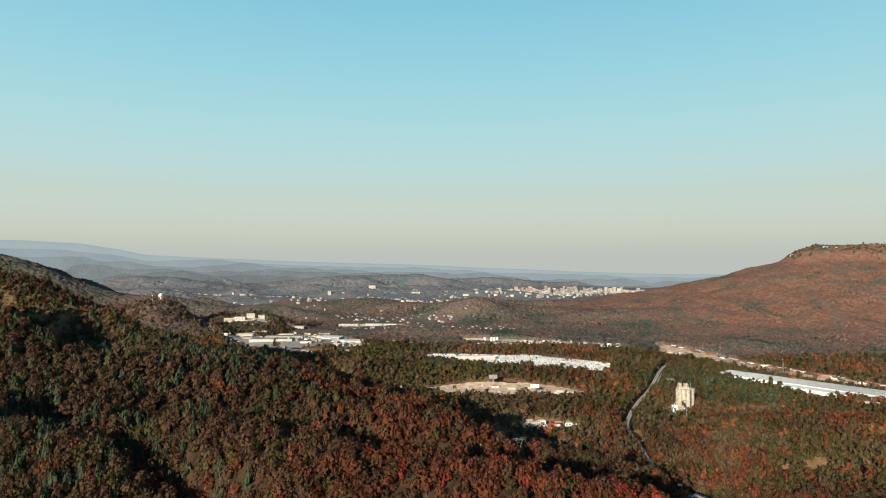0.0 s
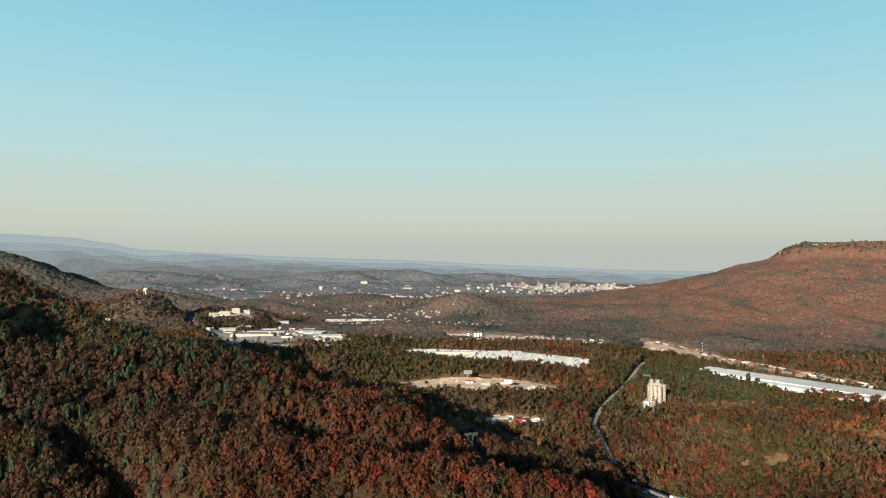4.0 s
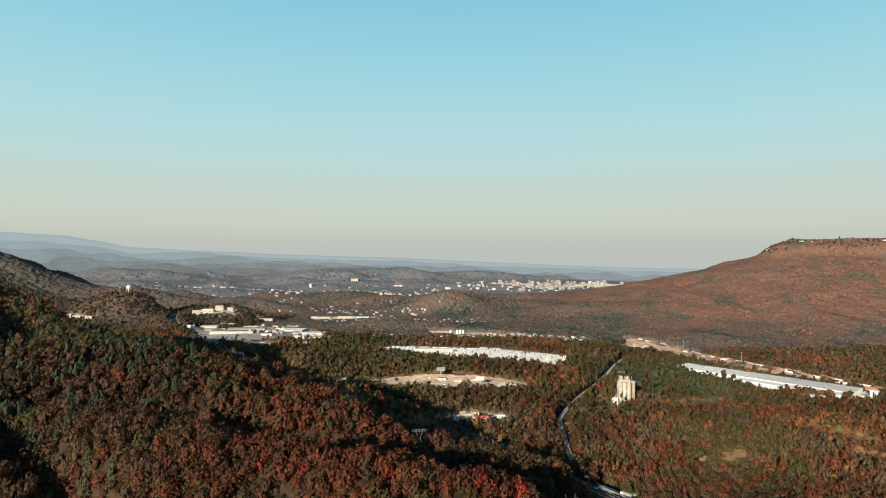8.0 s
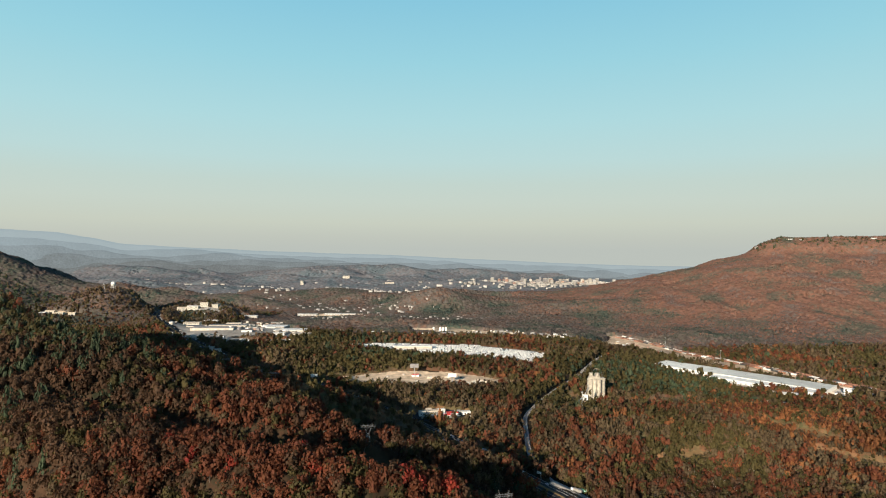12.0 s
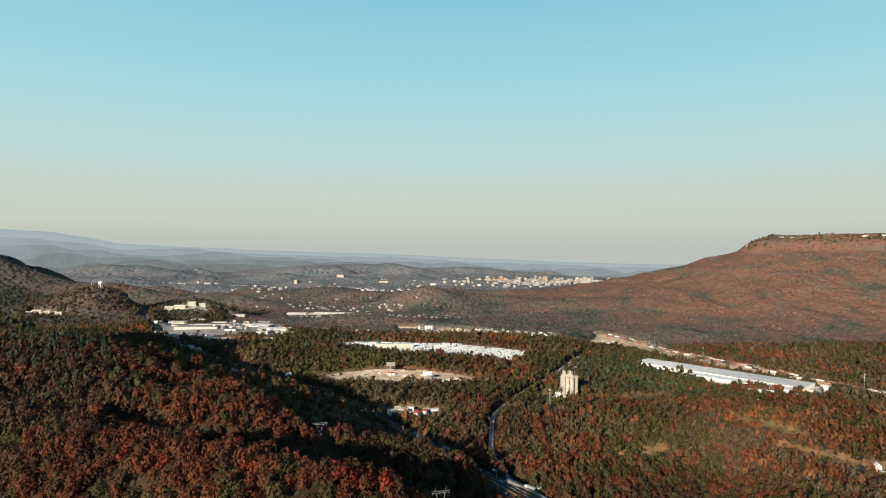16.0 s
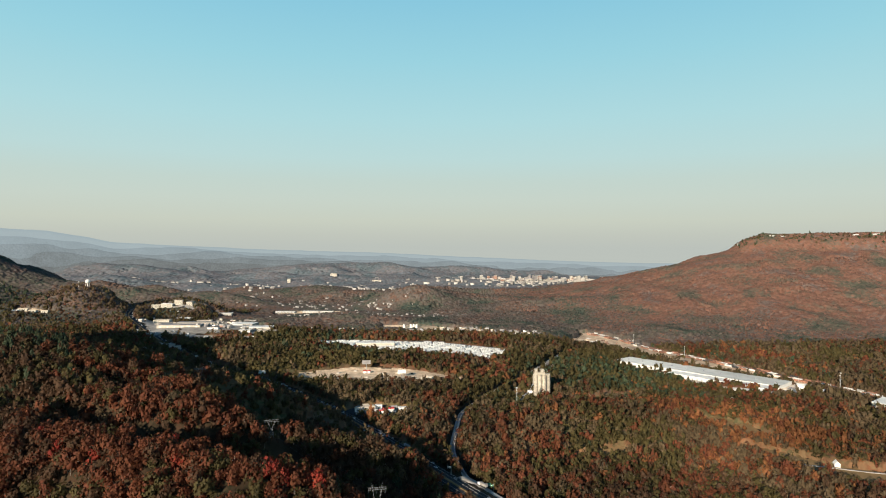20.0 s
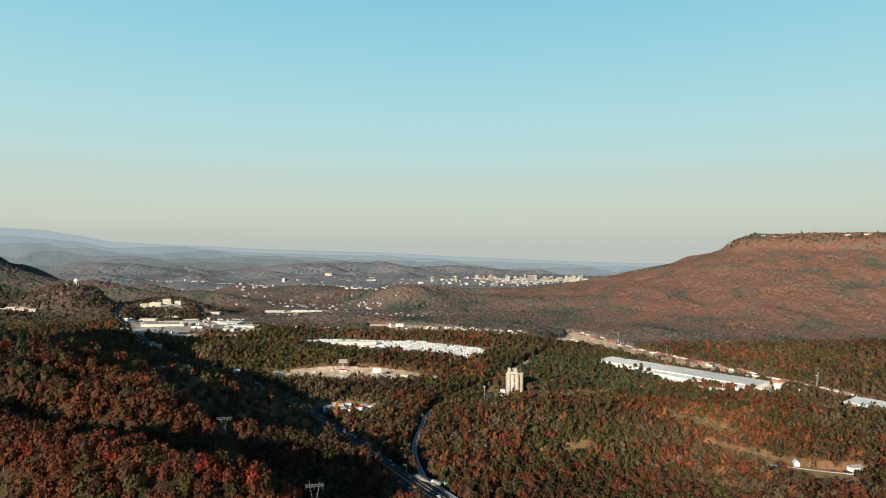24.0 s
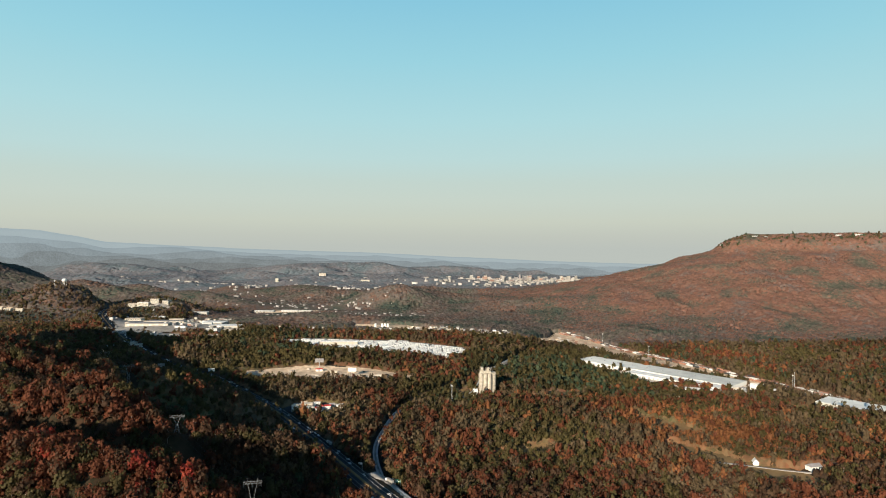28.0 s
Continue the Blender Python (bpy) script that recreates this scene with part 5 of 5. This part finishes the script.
def grow(name, shapes, X, Y, kinds, radius, label, sink=0.0, with_stems=False):
    """Joins one wood's crowns into a mesh a kind."""
    Z = H(X, Y)
    r = radius * np.clip(gen.normal(1.0, 0.2, len(X)), 0.6, 1.5)
    for ki, kind in enumerate(KINDS):
        pick = np.where(kinds == ki)[0]
        vs, fs, base = [], [], 0
        for t, (v, f) in enumerate(shapes[kind]):
            p = pick[t::len(shapes[kind])]
            if not len(p):
                continue
            a = gen.uniform(0, 6.283, len(p))
            c, s = np.cos(a)[:, None], np.sin(a)[:, None]
            rr_, tall = r[p][:, None], gen.uniform(0.85, 1.3, (len(p), 1))
            x = (v[:, 0] * c - v[:, 1] * s) * rr_ + X[p][:, None]
            y = (v[:, 0] * s + v[:, 1] * c) * rr_ + Y[p][:, None]
            z = v[:, 2] * rr_ * tall + Z[p][:, None] + rr_ * (1.55 - sink)
            vs.append(np.stack([x, y, z], -1).reshape(-1, 3))
            fs.append((f[None] + base + (np.arange(len(p)) * len(v))[:, None, None]).reshape(-1, 3))
            base += len(v) * len(p)
        if vs:
            tagged(raw(name, np.concatenate(vs), np.concatenate(fs), LEAVES[kind]), label % kind, "woods", kind="stuff")
    if with_stems:
        vs, fs, base = [], [], 0
        for t, (v, f) in enumerate(STEM):
            p = np.arange(len(X))[t::len(STEM)]
            q = v[None] * (r[p] * 2.6)[:, None, None]
            q = q + np.stack([X[p], Y[p], Z[p]], -1)[:, None]
            vs.append(q.reshape(-1, 3))
            fs.append((f[None] + base + (np.arange(len(p)) * len(v))[:, None, None]).reshape(-1, 3))
            base += len(v) * len(p)
        tagged(raw("tree_trunks", np.concatenate(vs), np.concatenate(fs), M["bark"]), "grey trunks and limbs standing in the near woods", "tree trunks", kind="stuff")


X, Y = scatter(352, 640, 7.0)
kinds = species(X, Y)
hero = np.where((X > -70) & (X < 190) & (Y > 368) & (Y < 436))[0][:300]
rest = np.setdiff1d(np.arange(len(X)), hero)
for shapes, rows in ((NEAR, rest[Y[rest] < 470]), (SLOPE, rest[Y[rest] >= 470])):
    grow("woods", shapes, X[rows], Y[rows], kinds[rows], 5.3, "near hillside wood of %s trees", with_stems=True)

# the nearest trees, one by one
crown_mesh, stem_mesh = {}, []
for kind in KINDS:
    crown_mesh[kind] = []
    for v, f in NEAR[kind]:
        o = raw("crown", v, f, LEAVES[kind])
        crown_mesh[kind].append(o.data)
        bpy.data.objects.remove(o)
for v, f in STEM:
    o = raw("trunk", v, f, M["bark"])
    stem_mesh.append(o.data)
    bpy.data.objects.remove(o)
WORDS = {"scarlet": "scarlet-leaved maple", "rust": "rust-orange oak", "brown": "brown-leaved oak", "olive": "olive-yellow hickory", "evergreen": "dark green pine", "bare": "half-bare grey tree", "amber": "amber-leaved hickory"}
for i in hero:
    kind = KINDS[kinds[i]]
    x, y, r = float(X[i]), float(Y[i]), float(5.4 * gen.uniform(0.75, 1.35))
    ob = thing("tree", x, y, h1(x, y), float(gen.uniform(0, 360)), "%s on the near ridge" % WORDS[kind], "tree", "trees on the near ridge")
    for nm, me, dz, sc in (("trunk", stem_mesh[i % len(stem_mesh)], 0, 2.6 * r), ("crown", crown_mesh[kind][i % len(crown_mesh[kind])], 1.55 * r, r)):
        o = new(nm, me)
        o.parent = ob
        o.location, o.scale = (0, 0, dz), (sc, sc, sc)

on_mountain = lambda X, Y: to_line(X, Y, MOUNTAIN)[0] < 1090 + 420 * fbm(X, Y, 260) + 240 * fbm(X, Y, 60) + 380 * fbm(X + 40, Y, 17)
in_valley = lambda X, Y: to_line(X, Y, MOUNTAIN)[0] > 890 + 420 * fbm(X, Y, 260) + 240 * fbm(X, Y, 60)
X, Y = scatter(640, 1000, 6.9)
grow("woods", MID, X, Y, species(X, Y), 4.8, "valley wood of %s trees", 0.3)
X, Y = scatter(1600, 2250, 7.6)
west = X < -500 + 0.1 * (Y - 1600)
X, Y = X[west], Y[west]
grow("woods", FAR, X, Y, species(X, Y), 5.0, "valley wood of %s trees", 0.45)
X, Y = scatter(1000, 1600, 7.8)
grow("woods", FAR, X, Y, species(X, Y), 5.3, "valley wood of %s trees", 0.35)

# the ragged line of trees along the mountain's rim
u, v = gen.random(900), gen.normal(0, 26, 900)
X, Y = 1480 + 1500 * u, 2640 - 0.22 * (1480 + 1500 * u - 1600) - 40 + v
grow("woods", FAR, X, Y, np.where(gen.random(900) < 0.5, 4, np.where(gen.random(900) < 0.5, 3, 5)), 5.5, "%s trees along the mountain rim", 0.6)


def open_ground(X, Y, more=0.0):
    """Where roads, yards, fields and houses keep the trees away."""
    hit, low, high = np.zeros(X.shape, bool), Y.min(), Y.max()
    for poly, keep in CLEAR:
        px, py = zip(*poly)
        if max(py) < low - 20 or min(py) > high + 20:
            continue
        near = (X > min(px) - 8) & (X < max(px) + 8) & (Y > min(py) - 8) & (Y < max(py) + 8)
        if near.any():
            c = np.array([sum(px) / len(px), sum(py) / len(py)])
            reach = max(np.hypot(np.array(px) - c[0], np.array(py) - c[1]))
            grown = [(c[0] + (a - c[0]) * (1 + keep / reach), c[1] + (b - c[1]) * (1 + keep / reach)) for a, b in poly]
            hit[near] |= inside(X[near], Y[near], grown)
    for line, keep in LINES:
        px, py = [p[0] for p in line], [p[1] for p in line]
        near = (X > min(px) - 40) & (X < max(px) + 40) & (Y > min(py) - 40) & (Y < max(py) + 40)
        if near.any():
            hit[near] |= to_line(X[near], Y[near], line)[0] < keep + more
    return hit


def canopy(name, y0, y1, step, tall, choose, mat, label, rough=0.45, more=0.0):
    """A closed roof of crowns: every corner of the net is a crown's top or the dip beside it."""
    xs, ys = np.arange(-0.76 * y1 - 60, 380 + 0.76 * y1, step), np.arange(y0, y1, step)
    X, Y = np.meshgrid(xs, ys)
    bare = open_ground(X, Y, more)
    X, Y = X + gen.uniform(-0.42, 0.42, X.shape) * step, Y + gen.uniform(-0.42, 0.42, X.shape) * step
    gaps = fbm(X, Y, 90) + 0.3 * gen.random(X.shape) > (0.46 if y0 > 400 else 1.0)
    L = H(X, Y)
    Z = L + np.where(bare, -1.0, np.where(gaps, 1.0, tall * gen.uniform(rough, 1.15, X.shape)))
    for cx, cy, sx, sy, *_ in TOWNS + [(-250, 2150, 130, 50), (220, 1640, 190, 50)]:
        Z -= np.where(bare | gaps, 0, 0.72 * (Z - L)) * np.exp(-(((X - cx) / sx / 1.5) ** 2 + ((Y - cy + sy) / sy / 2.2) ** 2) ** 2)
    use = (X > -0.76 * Y - 60) & (X < 380 + 0.76 * Y) & (np.hypot(X - 160, Y) < 4690) & choose(X, Y)
    n, m = X.shape
    i = np.arange(n * m).reshape(n, m)
    q = np.stack([i[:-1, :-1], i[:-1, 1:], i[1:, 1:], i[1:, :-1]], -1)
    k = use[:-1, :-1] & ~(bare[:-1, :-1] & bare[1:, 1:] & bare[:-1, 1:] & bare[1:, :-1])
    q = q[k]
    tri = np.concatenate([q[:, [0, 1, 2]], q[:, [0, 2, 3]]])
    used, inv = np.unique(tri, return_inverse=True)
    tagged(raw(name, np.stack([X, Y, Z], -1).reshape(-1, 3)[used], inv.reshape(-1, 3), mat), label, "woods", kind="stuff")


canopy("mountain_woods", 1590, 3300, 5.0, 11, on_mountain, CANOPY["mountain"], "autumn-red oak woods covering the mountain slope", 0.74)
canopy("valley_woods", 1590, 3000, 4.6, 12, in_valley, CANOPY["valley"], "brown and olive autumn woods of the valley, greyed for haze", 0.45)
canopy("far_woods", 3000, 4690, 7.5, 11, lambda X, Y: in_valley(X, Y) | (Y > 3300), CANOPY["distance"], "woods of the far hills, tinted blue-grey for haze", 0.68)
canopy("undergrowth", 372, 660, 4.5, 6.8, lambda X, Y: np.ones(X.shape, bool), CANOPY["brush"], "brush under the near hillside woods, darkened for shade", 0.4)
canopy("undergrowth", 660, 1010, 6.0, 7.5, lambda X, Y: np.ones(X.shape, bool), CANOPY["thicket"], "lower trees and brush under the valley woods", 0.65, 3.0)
canopy("undergrowth", 1000, 1600, 6.0, 7.0, lambda X, Y: np.ones(X.shape, bool), CANOPY["copse"], "lower trees and brush under the farther woods", 0.5, 3.0)

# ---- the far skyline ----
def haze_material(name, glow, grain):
    """Far hills with the bright evening haze over them painted in as glow."""
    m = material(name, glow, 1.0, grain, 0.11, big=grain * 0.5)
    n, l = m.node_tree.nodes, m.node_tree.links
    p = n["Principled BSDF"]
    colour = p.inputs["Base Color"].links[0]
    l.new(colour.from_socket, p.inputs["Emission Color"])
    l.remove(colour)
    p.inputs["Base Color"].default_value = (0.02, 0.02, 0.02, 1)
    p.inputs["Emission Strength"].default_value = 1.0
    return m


def far_ridge(name, r, a0, a1, top, mat, label, wave=10):
    """A long hill on the skyline: a rounded band with depth, whose crest height follows top(degrees)."""
    a = np.linspace(radians(a0), radians(a1), 240)
    hgt = np.array([top(math.degrees(t)) for t in a]) + wave * (1.3 * fbm(a * 3000 + r * 7, a * 0 + r, 420) + 1.1 * fbm(a * 3000 + r * 3, a * 0 + r, 130)) + 5 * fbm(a * 3000, a * 0 + r, 40)
    vs = []
    for dr, k in ((-130, -0.3), (-80, 0.55), (-30, 0.93), (0, 1.0), (12, 0.9), (16, -0.3)):
        rr_ = r + dr
        vs.append(np.stack([160 + rr_ * np.sin(a), rr_ * np.cos(a), -60 + (hgt + 60) * k], -1))
    v = np.stack(vs).reshape(-1, 3)
    n = len(a)
    i = np.arange(len(vs) * n).reshape(len(vs), n)
    q = np.stack([i[:-1, :-1], i[1:, :-1], i[1:, 1:], i[:-1, 1:]], -1).reshape(-1, 4)
    return tagged(raw(name, v, q, mat, smooth=True), label, "backdrop", kind="structure")


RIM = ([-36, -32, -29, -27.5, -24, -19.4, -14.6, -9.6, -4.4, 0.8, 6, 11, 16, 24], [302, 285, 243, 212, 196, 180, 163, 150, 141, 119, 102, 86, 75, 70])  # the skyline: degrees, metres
# nearer layers glow darker and greyer, so the painted haze thins towards the valley
for r, low, wave, glow, grain, words in ((4745, 0, 4, (0.205, 0.250, 0.264), 0.03, "hills on the horizon in pale blue painted haze"), (4718, 24, 22, (0.168, 0.208, 0.224), 0.10, "blue hazy hills before the horizon"), (4690, 50, 34, (0.140, 0.170, 0.182), 0.20, "wooded hills before the horizon in blue-grey painted haze"),
                                         (4662, 78, 42, (0.117, 0.138, 0.145), 0.30, "wooded hills before the horizon in grey-blue painted haze"), (4634, 104, 46, (0.100, 0.113, 0.116), 0.38, "wooded hills at the valley's end in grey painted haze")):
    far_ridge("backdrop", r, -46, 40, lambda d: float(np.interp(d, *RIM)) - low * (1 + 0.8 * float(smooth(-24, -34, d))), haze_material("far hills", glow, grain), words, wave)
